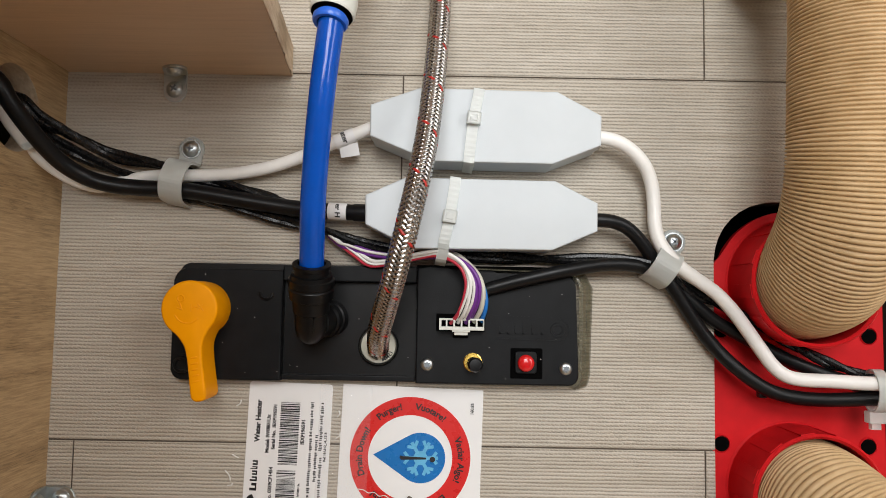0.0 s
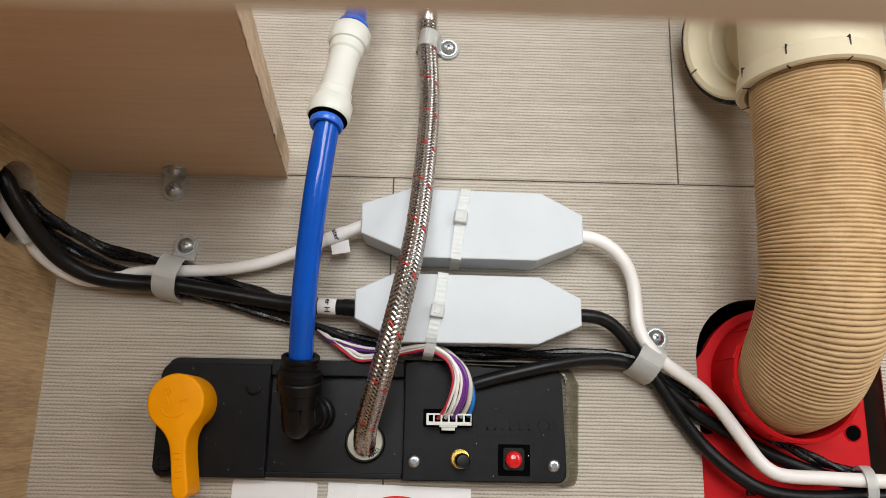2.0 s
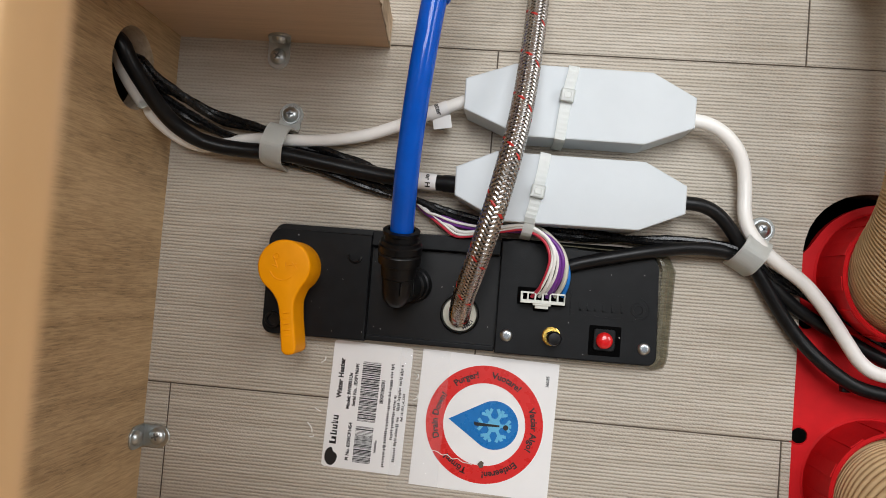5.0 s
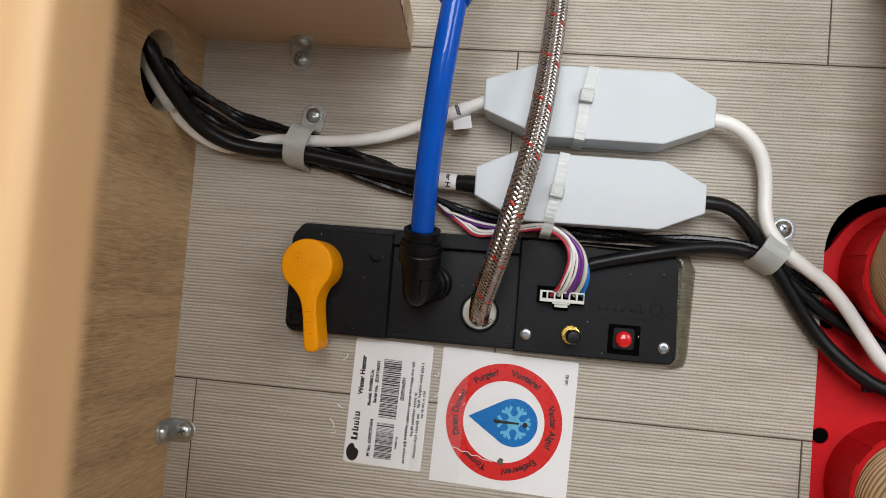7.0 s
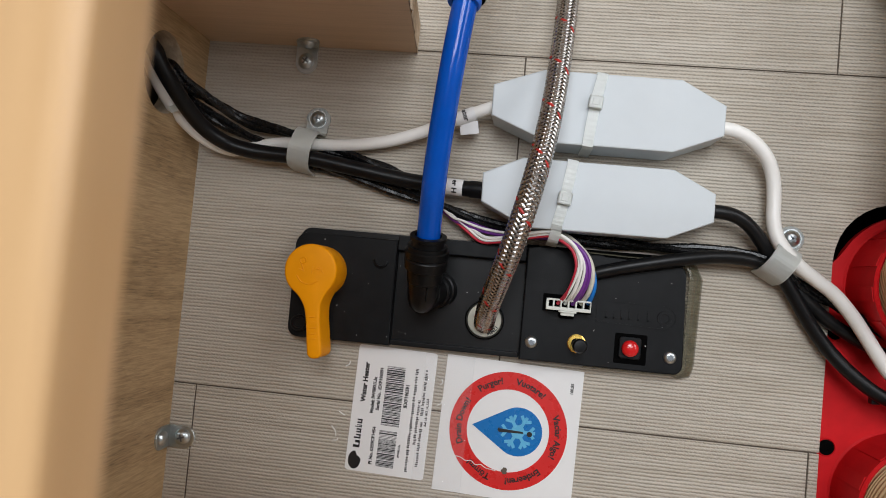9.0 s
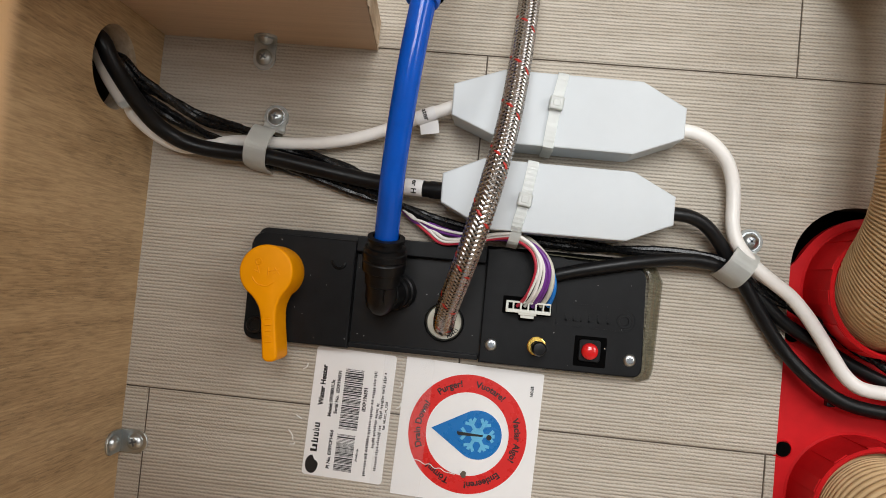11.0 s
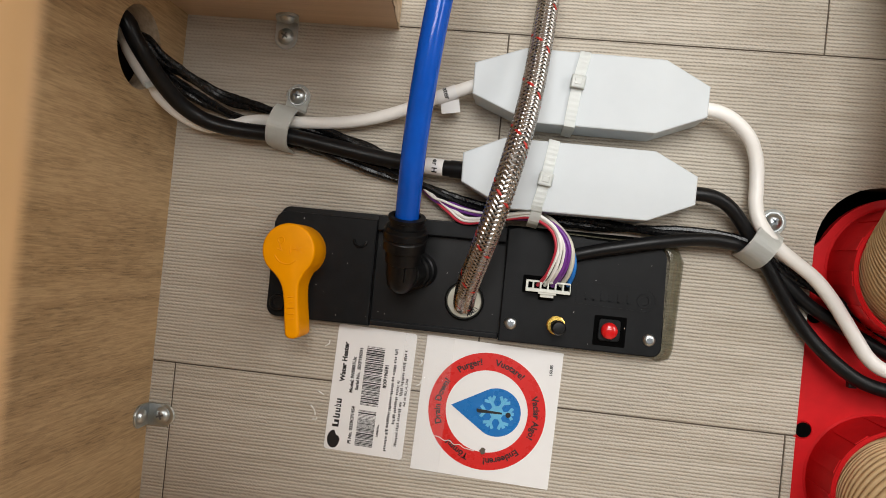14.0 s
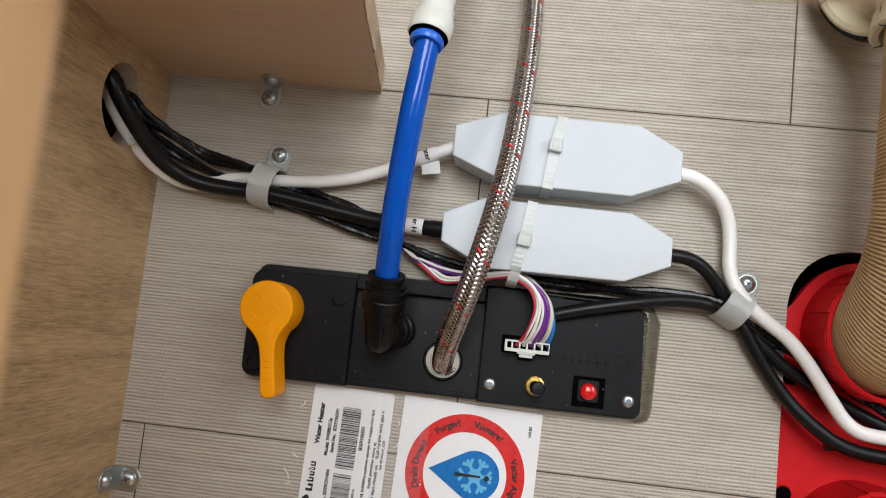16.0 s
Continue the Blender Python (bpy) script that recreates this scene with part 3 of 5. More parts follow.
lathe(bm, [(0.0026, 0), (0.003, 0.003), (0.0034, 0.008), (0.0046, 0.0125), (0.0047, 0.0150), (0.0038, 0.0170), (0.0, 0.0174)], Matrix.Translation((0.0846, 0.0165, ZC)) @ Matrix.Rotation(radians(4), 4, "Y"), 24)
part("lever", bm, M_black2, sw, "black toggle cap", True)
# button in its well; the well's depth is a flat patch of painted shade
bm = bmesh.new()
prism(bm, rounded(0.1090, 0.1297, 0.0070, 0.0266, 0.0008, 2), ZC + 0.0001, ZC + 0.0003)
well = part("button_well_shade", bm, M_cavity_shade, heater)
bm = bmesh.new()
prism(bm, rounded(0.1118, 0.1260, 0.0103, 0.0245, 0.0022, 4), ZC + 0.0003, ZC + 0.0016, 0.0006)
part("button_collar", bm, M_black, well)
bm = bmesh.new()
lathe(bm, [(0.0054, 0), (0.0054, 0.0022), (0.0050, 0.0034), (0.0038, 0.0043), (0.0019, 0.0047), (0, 0.0048)], Matrix.Translation((0.1188, 0.0172, ZC + 0.0014)), 32)
part("button", bm, M_button, well, "glossy domed red push button", True)
# hose port ring
bm = bmesh.new()
lathe(bm, [(0.0132, 0.0), (0.0132, 0.004), (0.0124, 0.0052), (0.0118, 0.004), (0.0118, 0.0)], Matrix.Translation((0.0229, 0.0262, 0.0034)), 40, True)
port = part("hose_port", bm, M_black2, heater, "black port rim", True)
bm = bmesh.new()
lathe(bm, [(0.0068, 0.0), (0.0068, 0.003), (0.0112, 0.003), (0.0117, 0.0022), (0.0117, 0.0)], Matrix.Translation((0.0229, 0.0262, 0.0036)), 40, True)
part("port_ring", bm, M_cream_ring, port, "cream release ring", True)
part("port_marking", letters("12MM", 0.0034, Matrix.Translation((0.0229, 0.0262, 0.0068)), bend=(0.0093, radians(-48))), M_ink, port)
# little hook mark and the gap shadow tab on the valve cover
bm = bmesh.new()
tube(bm, [(-0.0552, 0.0600, 0.0114), (-0.0540, 0.0568, 0.0116), (-0.0505, 0.0553, 0.0116), (-0.0472, 0.0568, 0.0116), (-0.0465, 0.0596, 0.0114)], 0.0009, 8, 0.0008)
part("hook_mark", bm, M_black2, heater, smooth=True)
bm = bmesh.new()
lathe(bm, [(0.0056, 0.0105), (0.0056, 0.0150), (0.0050, 0.0156), (0.0036, 0.0156), (0.0034, 0.0140), (0.0, 0.0138)], Matrix.Translation((-0.1030, 0.0125, 0)), 24)
part("corner_post", bm, M_black2, heater, smooth=True)

# dust specks
rnd_d = random.Random(11)
bm = bmesh.new()
for k in range(26):
    x = rnd_d.uniform(PX0 + 0.01, PX1 - 0.01)
    y = rnd_d.uniform(PY0 + 0.004, PY1 - 0.006)
    z = 0.0112 if x < MID0 else (0.0037 if x < MID1 else 0.0127)
    if MID0 < x < MID1 and not PY0 + 0.006 < y < PY1 - 0.013:
        continue
    l_, w_ = rnd_d.uniform(0.00012, 0.0004), rnd_d.uniform(0.0001, 0.0002)
    box(bm, -l_, l_, -w_, w_, 0, 0.00015, 0, 1, Matrix.Translation((x, y, z)) @ Matrix.Rotation(rnd_d.uniform(0, 3.1), 4, "Z"))
tagged(part("dust", bm, M_lint, heater, "pale dust specks on black plastic"), kind="stuff")

# sealant bead round the plate
bm = bmesh.new()
bead = [((0.09, PY0 - 0.0002), (0, -1)), ((PX1 - 0.02, PY0 - 0.0002), (0, -1))]
bead += [((PX1 - 0.006 + 0.006 * math.cos(radians(a)), PY0 + 0.006 + 0.006 * math.sin(radians(a))), (math.cos(radians(a)), math.sin(radians(a)))) for a in range(-90, 1, 15)]
bead += [((PX1 - 0.008 + 0.0085 * math.cos(radians(a)), PY1 - 0.012 + 0.0085 * math.sin(radians(a))), (math.cos(radians(a)), math.sin(radians(a)))) for a in range(0, 91, 15)]
bead += [((0.12, PY1 - 0.002), (0, 1)), ((0.08, PY1 - 0.001), (0, 1))]
steps = ((0.0, 0.0112), (0.0020, 0.0108), (0.0030, 0.0088), (0.0052, 0.0072), (0.0062, 0.0048), (0.0085, 0.0034), (0.0102, 0.0002))
rows2 = []
for i_, ((x, y), (nx_, ny_)) in enumerate(bead):
    f_ = max(0.22, nx_) * (1 + 0.08 * math.sin(i_ * 2.3))
    rows2.append([bm.verts.new((x + nx_ * o_ * f_, y + ny_ * o_ * f_, z_)) for o_, z_ in steps])
for u, v in zip(rows2, rows2[1:]):
    for k in range(len(steps) - 1):
        bm.faces.new((u[k], u[k + 1], v[k + 1], v[k]))
part("sealant_bead", bm, M_sealant, heater, "yellowed translucent sealant bead")
# solid black strip painted as the shade in the joint behind the cover
bm = bmesh.new()
box(bm, MID1, PX1 - 0.02, PY1 - 0.0004, PY1 + 0.0014, 0.0, 0.0055)
part("joint_gap_shade", bm, M_cavity_shade, heater)

# drain lever
lever = thing("drain_lever", "orange-yellow plastic drain valve lever", "valve lever")
KC, KE = Vector((-0.0908, 0.0488)), Vector((-0.0826, -0.0076))
d_ = (KE - KC).normalized()
nrm = Vector((-d_.y, d_.x))
ang = math.atan2(d_.y, d_.x)
ZK = 0.0400
RK = 0.0174
outline = []
for k in range(25):
    w = ang + radians(40) + radians(280) * k / 24
    outline.append((KC.x + RK * math.cos(w), KC.y + RK * math.sin(w)))
L_ = (KE - KC).length
side_ = [(0.0155, 0.0094), (0.0195, 0.0070), (0.0245, 0.0053), (0.034, 0.0047), (L_ - 0.006, 0.0049), (L_ - 0.0022, 0.0044), (L_ - 0.0002, 0.0020)]
neg = [KC + d_ * u - nrm * w for u, w in side_]
pos = [KC + d_ * u + nrm * w for u, w in side_][::-1]
outline = outline + [tuple(v) for v in neg] + [tuple(v) for v in pos]
bm = bmesh.new()
loop = [Vector((*q, 0)) for q in outline]
loop = [q.xy for q in spline([tuple(q) for q in loop + loop[:1]], 0.0014)][:-1]
soft_prism(bm, loop, 0.0160, ZK, 0.0016)
part("handle", bm, M_orange, lever, smooth=True)
bm = bmesh.new()
lathe(bm, [(0.0173, 0.010), (0.0173, 0.0165), (0.0, 0.0165)], Matrix.Translation((KC.x, KC.y, 0)), 32)
part("spindle", bm, M_orange, lever, "orange spindle skirt", True)
bm = bmesh.new()
tube(bm, [(KC.x - 0.0085, KC.y - 0.004, ZK), (KC.x - 0.005, KC.y - 0.0078, ZK), (KC.x + 0.001, KC.y - 0.009, ZK), (KC.x + 0.006, KC.y - 0.006, ZK)], 0.00045, 6, 0.001)
for q in ((-0.006, 0.004, -0.004, -0.001), (-0.0075, 0.0005, -0.0045, -0.0005), (0.0015, 0.003, 0.0015, -0.002), (0.0015, 0.0005, 0.006, 0.0015), (0.0055, 0.003, 0.009, -0.001), (0.0085, 0.0025, 0.0055, -0.0005)):
    a, b = Vector((KC.x + q[0], KC.y + q[1], ZK)), Vector((KC.x + q[2], KC.y + q[3], ZK))
    part("raised_mark", tube(bmesh.new(), [a, (a + b) / 2, b], 0.0004, 6, 0.001), M_orange, lever, smooth=True)
lathe(bm, [(0.0014, 0), (0.002, 0.0004), (0.0024, 0)], Matrix.Translation((KC.x - 0.0052, KC.y + 0.0062, ZK + 0.0001)), 16)
for k in range(5):
    c_ = KC + d_ * (0.030 + 0.0036 * k)
    part("raised_mark", tube(bmesh.new(), [(c_.x - nrm.x * 0.0019, c_.y - nrm.y * 0.0019, ZK), (c_.x, c_.y, ZK + 0.0001), (c_.x + nrm.x * 0.0019, c_.y + nrm.y * 0.0019, ZK)], 0.0005, 6, 0.0008), M_orange, lever, smooth=True)
part("embossing", bm, M_orange, lever, smooth=True)

# push-fit elbow and blue pipe with its coupler
elbow = thing("pipe_elbow", "black push-fit elbow fitting on the heater plate", "pipe fitting")
PIPE = [(-0.0152, 0.0700, 0.046), (-0.0142, 0.0871, 0.053), (-0.0122, 0.1130, 0.065), (-0.0091, 0.1453, 0.075), (-0.0050, 0.1830, 0.082), (-0.0004, 0.2200, 0.085)]
ax = (Vector(PIPE[1]) - Vector(PIPE[0])).normalized()
e0 = Vector(PIPE[0]) - ax * 0.0320
M_e = axis_to(e0, ax) @ Matrix.Diagonal((1.06, 1.06, 1, 1))
bm = bmesh.new()
lathe(bm, [(0, -0.012), (0.0045, -0.0115), (0.0082, -0.0075), (0.0094, -0.001), (0.0096, 0.0085), (0.0106, 0.0095), (0.0109, 0.0175), (0.0128, 0.0185), (0.0131, 0.0245), (0.0126, 0.0252), (0.0126, 0.0262), (0.0132, 0.0268), (0.0130, 0.0305), (0.0121, 0.0312), (0.0118, 0.0335), (0.0102, 0.0340), (0.0098, 0.0372), (0.0110, 0.0378), (0.0110, 0.0398), (0.0080, 0.0402)], M_e, 36)
part("body", bm, M_black2, elbow, smooth=True)
bm = bmesh.new()
lathe(bm, [(0.0118, 0.0), (0.0135, 0.0005), (0.0135, 0.006), (0.0122, 0.0065), (0.0122, 0.010), (0.0132, 0.0105), (0.0132, 0.0135), (0.0115, 0.014), (0.0115, 0.0175), (0.0122, 0.018), (0.0115, 0.026), (0.0, 0.031)], axis_to((-0.0085, 0.0440, 0.0034), (-0.30, -0.12, 1)) @ Matrix.Diagonal((0.88, 0.88, 1, 1)), 32)
part("spigot", bm, M_black2, elbow, "ribbed black spigot", True)
bm = bmesh.new()
box(bm, -0.0004, 0.0004, -0.0122, 0.0122, 0.0, 0.0088, 0.0, 1, M_e @ Matrix.Rotation(radians(20), 4, "Z"))
part("mould_line", bm, M_black2, elbow)

pipe = thing("water_pipe", "glossy blue plastic water pipe bowed over the floor", "pipe")
bm = bmesh.new()
tube(bm, PIPE, 0.0075, 28, 0.004)
part("pipe", bm, M_blue, pipe, smooth=True)

coupler = thing("pipe_coupler", "white push-fit straight pipe coupler", "pipe fitting")
c0, c1 = Vector((-0.0016, 0.2150, 0.0848)), Vector((0.0084, 0.2880, 0.0660))
Mc = axis_to(c0, c1 - c0) @ Matrix.Diagonal((0.95, 0.95, 1, 1))
Lc = (c1 - c0).length
bm = bmesh.new()
half = [(0.0102, 0.003), (0.0128, 0.0022), (0.0138, 0.0038), (0.0138, 0.013), (0.0128, 0.015), (0.0116, 0.0155), (0.0116, 0.0215), (0.0102, 0.023), (0.0100, Lc / 2)]
prof = half + [(r, Lc - z) for r, z in half[::-1][1:]]
lathe(bm, prof, Mc, 40)
part("body", bm, M_white_pl, coupler, smooth=True)
for z, s in ((0.0, 1), (Lc, -1)):
    bm = bmesh.new()
    lathe(bm, [(0.0076, z - s * 0.004), (0.0100, z - s * 0.0042), (0.0108, z - s * 0.003), (0.0108, z - s * 0.0005), (0.0096, z), (0.0096, z + s * 0.004)], Mc, 36)
    part("collet", bm, M_blue2, coupler, "bright blue release collet", True)
    # black ring that paints the shade between collet and body
    bm = bmesh.new()
    lathe(bm, [(0.0096, z + s * 0.0012), (0.0124, z + s * 0.0018), (0.0128, z + s * 0.003)], Mc, 36)
    part("seal_gap_shade", bm, M_cavity_shade, coupler, smooth=True)
pipe2 = thing("water_pipe", "blue plastic water pipe running on from a white coupler", "pipe")
bm = bmesh.new()
tube(bm, [tuple(c1 - (c1 - c0) * 0.1), tuple(c1), (0.0135, 0.335, 0.052), (0.02, 0.40, 0.035), (0.03, 0.555, 0.02)], 0.0075, 24, 0.005)
part("pipe", bm, M_blue, pipe2, smooth=True)

# braided hose
HOSE = [(0.0229, 0.0240, 0.008), (0.0245, 0.0310, 0.028), (0.0276, 0.0415, 0.048), (0.0380, 0.0735, 0.078), (0.0471, 0.1110, 0.086), (0.0541, 0.1550, 0.070), (0.0585, 0.2152, 0.043), (0.0596, 0.2670, 0.019), (0.0571, 0.3121, 0.0085), (0.0566, 0.3290, 0.0085)]
hose = thing("braided_hose", "stainless steel braided water hose with red tracer threads", "hose")
bm = bmesh.new()
tube(bm, HOSE, 0.0062, 18, 0.004)
part("core", bm, M_core_slit_shade, hose, smooth=True)
line = frames_of(spline(HOSE, 0.00026))
CAR, PITCH, RH = 12, 0.033, 0.0067
steel, red = bmesh.new(), bmesh.new()
HW = 2 * math.pi / CAR * 0.385
for sgn in (1, -1):
    for c in range(CAR):
        prev, prev_red = None, False
        for q, a, b, s in line:
            w = sgn * 2 * math.pi * s / PITCH + 2 * math.pi * c / CAR
            cross = 2 * s * CAR / PITCH
            lift = math.sin(math.pi / 2 * (2 * c + sgn * cross) + math.pi / 4) * sgn
            r = RH + 0.00028 * max(-1, min(1, 1.6 * lift))
            target = red if (c == 0 and sgn < 0 and lift > 0.05) else steel
            row = [(q + (r + dr) * (math.cos(w + o_) * a + math.sin(w + o_) * b)) for o_, dr in ((-HW, -0.00022), (0, 0.00012), (HW, -0.00022))]
            if prev:
                vs = [target.verts.new(p) for p in prev + row]
                for j in (0, 1):
                    target.faces.new((vs[j], vs[j + 1], vs[j + 4], vs[j + 3]))
            prev = row
for b_ in (steel, red):
    bmesh.ops.remove_doubles(b_, verts=b_.verts, dist=1e-6)
part("braid", steel, M_steel, hose, "silver steel wire braid", True)
part("tracer", red, M_red_thread, hose, "red tracer threads", True)
bm = bmesh.new()
Mf = axis_to(HOSE[-1], (0, 1, 0))
lathe(bm, [(0.0068, -0.002), (0.0073, -0.001), (0.0073, 0.006), (0.0066, 0.0065), (0.0068, 0.008), (0.0068, 0.016), (0.0055, 0.017), (0.0055, 0.026)], Mf, 28)
part("ferrule", bm, M_steel, hose, "crimped steel ferrule", True)
bm = bmesh.new()
tube(bm, [(0.0566, 0.345, 0.0085), (0.055, 0.40, 0.0085), (0.05, 0.555, 0.0085)], 0.0055, 18, 0.006)
part("tail_pipe", bm, M_steel, hose, smooth=True)


# ---- in-line boxes and cable ties ----
def inline_box(pts, label):
    t_ = thing("inline_box", label, "junction box", group="grey in-line boxes")
    bm = bmesh.new()
    c = Vector((sum(p[0] for p in pts) / 8, sum(p[1] for p in pts) / 8))
    prism(bm, pts, 0.0172, 0.0320, 0.0009, 2)
    part("upper_shell", bm, M_grey_box, t_)
    inset = [tuple(c + (Vector(p) - c) * 0.994) for p in pts]
    bm = bmesh.new()
    prism(bm, inset, 0.0004, 0.0170)
    part("lower_shell", bm, M_grey_box, t_)
    return t_


B1 = [(0.0166, 0.1600), (0.0550, 0.1444), (0.1328, 0.1438), (0.1634, 0.1562), (0.1636, 0.1755), (0.1356, 0.1904), (0.0483, 0.1917), (0.0163, 0.1802)]
B2 = [(0.0149, 0.1035), (0.0450, 0.0888), (0.1328, 0.0891), (0.1612, 0.1015), (0.1612, 0.1193), (0.1345, 0.1330), (0.0399, 0.1338), (0.0145, 0.1221)]
inline_box(B1, "light grey plastic in-line box on white cable")
inline_box(B2, "light grey plastic in-line box on black cable")


def cable_tie(top, head, low, drop, label):
    t_ = thing("cable_tie", label, "cable tie", group="nylon cable ties")
    a, h, b = Vector(top), Vector(head), Vector(low)
    path = [(a.x + 0.0005, a.y + 0.002, 0.003), (a.x, a.y + 0.0014, 0.020), (a.x, a.y + 0.0008, 0.0315), (a.x, a.y - 0.002, 0.0330), (h.x, h.y, 0.0332), (b.x, b.y + 0.003, 0.0330), (b.x, b.y - 0.0006, 0.0316), *drop]
    bm = bmesh.new()
    pts = spline(path, 0.0016)
    dirs = (b - a).to_3d().normalized()
    side = Vector((-dirs.y, dirs.x, 0))
    prev = None
    for i, q in enumerate(pts):
        tan = (pts[min(i + 1, len(pts) - 1)] - pts[max(i - 1, 0)]).normalized()
        nn = tan.cross(side).normalized()
        k = 0.00007 * (i % 2)
        row = [bm.verts.new(q + side * sx * 0.0034 + nn * (sz + (k if sz > 0 else 0))) for sx, sz in ((-1, -0.0006), (1, -0.0006), (1, 0.0006), (-1, 0.0006))]
        if prev:
            for j in range(4):
                bm.faces.new((prev[j], prev[(j + 1) % 4], row[(j + 1) % 4], row[j]))
        else:
            bm.faces.new(row)
        prev = row
    bm.faces.new(prev[::-1])
    part("strap", bm, M_nylon, t_)
    bm = bmesh.new()
    mh = Matrix.Translation((h.x, h.y, 0.0332)) @ Matrix.Rotation(math.atan2(dirs.y, dirs.x) + math.pi / 2, 4, "Z")
    box(bm, -0.0044, 0.0044, -0.0042, 0.0042, -0.0004, 0.0046, 0.0009, 2, mh)
    hd = part("head", bm, M_nylon, t_)
    bm = bmesh.new()
    box(bm, -0.0022, 0.0022, -0.002, 0.002, 0.0043, 0.0049, 0.0002, 1, mh)
    part("pawl", bm, M_nylon, hd)


cable_tie((0.0852, 0.1905), (0.0822, 0.1715), (0.0796, 0.1440), [(0.0793, 0.1428, 0.022), (0.0792, 0.1430, 0.003)], "translucent nylon cable tie round a grey box")
cable_tie((0.0712, 0.1332), (0.0680, 0.1090), (0.0645, 0.0890), [(0.0638, 0.0856, 0.0310), (0.0628, 0.0815, 0.0285), (0.0622, 0.0795, 0.0180)], "translucent nylon cable tie round a grey box and wires")


# ---- cables ----
def cable(pts, radius, material, label, name="cable", n=16):
    t_ = thing(name, label, "cable")
    bm = bmesh.new()
    tube(bm, pts, radius, n, 0.003)
    part("sheath", bm, material, t_, smooth=True)
    return t_


WHITE = [(-0.246, 0.192, 0.058), (-0.222, 0.183, 0.062), (-0.204, 0.1735, 0.062), (-0.2005, 0.1660, 0.060), (-0.1972, 0.1560, 0.051), (-0.1930, 0.1460, 0.039), (-0.1860, 0.1370, 0.028), (-0.1760, 0.1303, 0.018), (-0.1640, 0.1275, 0.0110), (-0.1505, 0.1305, 0.0086), (-0.1350, 0.1345, 0.0090), (-0.1190, 0.1357, 0.0100), (-0.0960, 0.1360, 0.0110), (-0.0740, 0.1378, 0.0110), (-0.0520, 0.1422, 0.0110), (-0.0305, 0.1492, 0.0130), (-0.0090, 0.1582, 0.0160), (0.0175, 0.1690, 0.0180)]
wc = cable(WHITE, 0.0042, M_white_cable, "white round cable clipped to the floor")
bm = bmesh.new()
box(bm, -0.0030, 0.0030, -0.0022, 0.0022, -0.0008, 0.0008, 0.0004, 1, Matrix.Translation((-0.1905, 0.1462, 0.0480)) @ Matrix.Rotation(radians(35), 4, "Z") @ Matrix.Rotation(radians(40), 4, "Y"))
part("tie_tail", bm, M_nylon, wc, "stub of a clear tie")
BLACK = [(-0.240, 0.198, 0.066), (-0.215, 0.190, 0.072), (-0.1970, 0.1800, 0.0720), (-0.1922, 0.1700, 0.0680), (-0.1870, 0.1590, 0.0600), (-0.1813, 0.1472, 0.0480), (-0.1745, 0.1375, 0.0360), (-0.1640, 0.1307, 0.0260), (-0.1500, 0.1272, 0.0210), (-0.1330, 0.1260, 0.0180), (-0.1160, 0.1257, 0.0170), (-0.1000, 0.1246, 0.0160), (-0.0760, 0.1212, 0.0140), (-0.0490, 0.1172, 0.0120), (-0.0300, 0.1150, 0.0120), (-0.0050, 0.1133, 0.0140), (0.0165, 0.1122, 0.0170)]
bc = cable(BLACK, 0.0053, M_rubber, "black round cable running into a grey box")
WHITE2 = [(0.1610, 0.1650, 0.018), (0.1740, 0.1630, 0.018), (0.1850, 0.1578, 0.017), (0.1950, 0.1480, 0.015), (0.2008, 0.1357, 0.012), (0.2027, 0.1210, 0.011), (0.2030, 0.1080, 0.012), (0.2058, 0.0955, 0.015), (0.2165, 0.0822, 0.016), (0.2290, 0.0732, 0.015), (0.2417, 0.0642, 0.015), (0.2525, 0.0528, 0.015), (0.2618, 0.0404, 0.015), (0.2697, 0.0285, 0.016), (0.2774, 0.0182, 0.016), (0.2855, 0.0120, 0.017), (0.2955, 0.0100, 0.018), (0.3130, 0.0096, 0.020), (0.3280, 0.0090, 0.022), (0.3440, 0.0086, 0.023), (0.42, 0.006, 0.02)]
cable(WHITE2, 0.0045, M_white_cable, "white round cable crossing the red plate")
BLACK2 = [(0.1580, 0.1105, 0.018), (0.1735, 0.1095, 0.018), (0.1850, 0.1047, 0.016), (0.1950, 0.0952, 0.013), (0.2035, 0.0838, 0.010), (0.2148, 0.0688, 0.009), (0.2240, 0.0550, 0.008), (0.2332, 0.0417, 0.007), (0.2432, 0.0292, 0.007), (0.2543, 0.0178, 0.009), (0.2668, 0.0078, 0.011), (0.2783, 0.0015, 0.012), (0.2925, -0.0018, 0.014), (0.3090, -0.0028, 0.015), (0.3280, -0.0022, 0.016), (0.3470, -0.0013, 0.017), (0.42, -0.003, 0.018)]
b2 = cable(BLACK2, 0.0045, M_rubber, "black round cable crossing the red plate")
bm = bmesh.new()
box(bm, 0.2712, 0.2768, -0.0032, 0.0022, 0.0040, 0.0095, 0.0012, 2)
part("tie_head", bm, M_rubber, b2, "black cable tie head under the cable")
BLACK3 = [(0.0850, 0.0600, 0.0150), (0.0930, 0.0640, 0.0165), (0.1050, 0.0677, 0.0172), (0.1180, 0.0711, 0.0180), (0.1430, 0.0770, 0.0180), (0.1660, 0.0812, 0.0150), (0.1850, 0.0818, 0.0130), (0.2000, 0.0785, 0.0100), (0.2195, 0.0665, 0.0060), (0.2340, 0.0543, 0.0055), (0.2445, 0.0462, 0.0050), (0.2580, 0.0388, 0.0040), (0.2740, 0.0307, 0.0040), (0.2890, 0.0230, 0.0050), (0.3030, 0.0170, 0.0060), (0.3140, 0.0130, 0.0075), (0.3280, 0.0088, 0.0090), (0.3520, 0.0020, 0.0090), (0.42, 0.0, 0.01)]
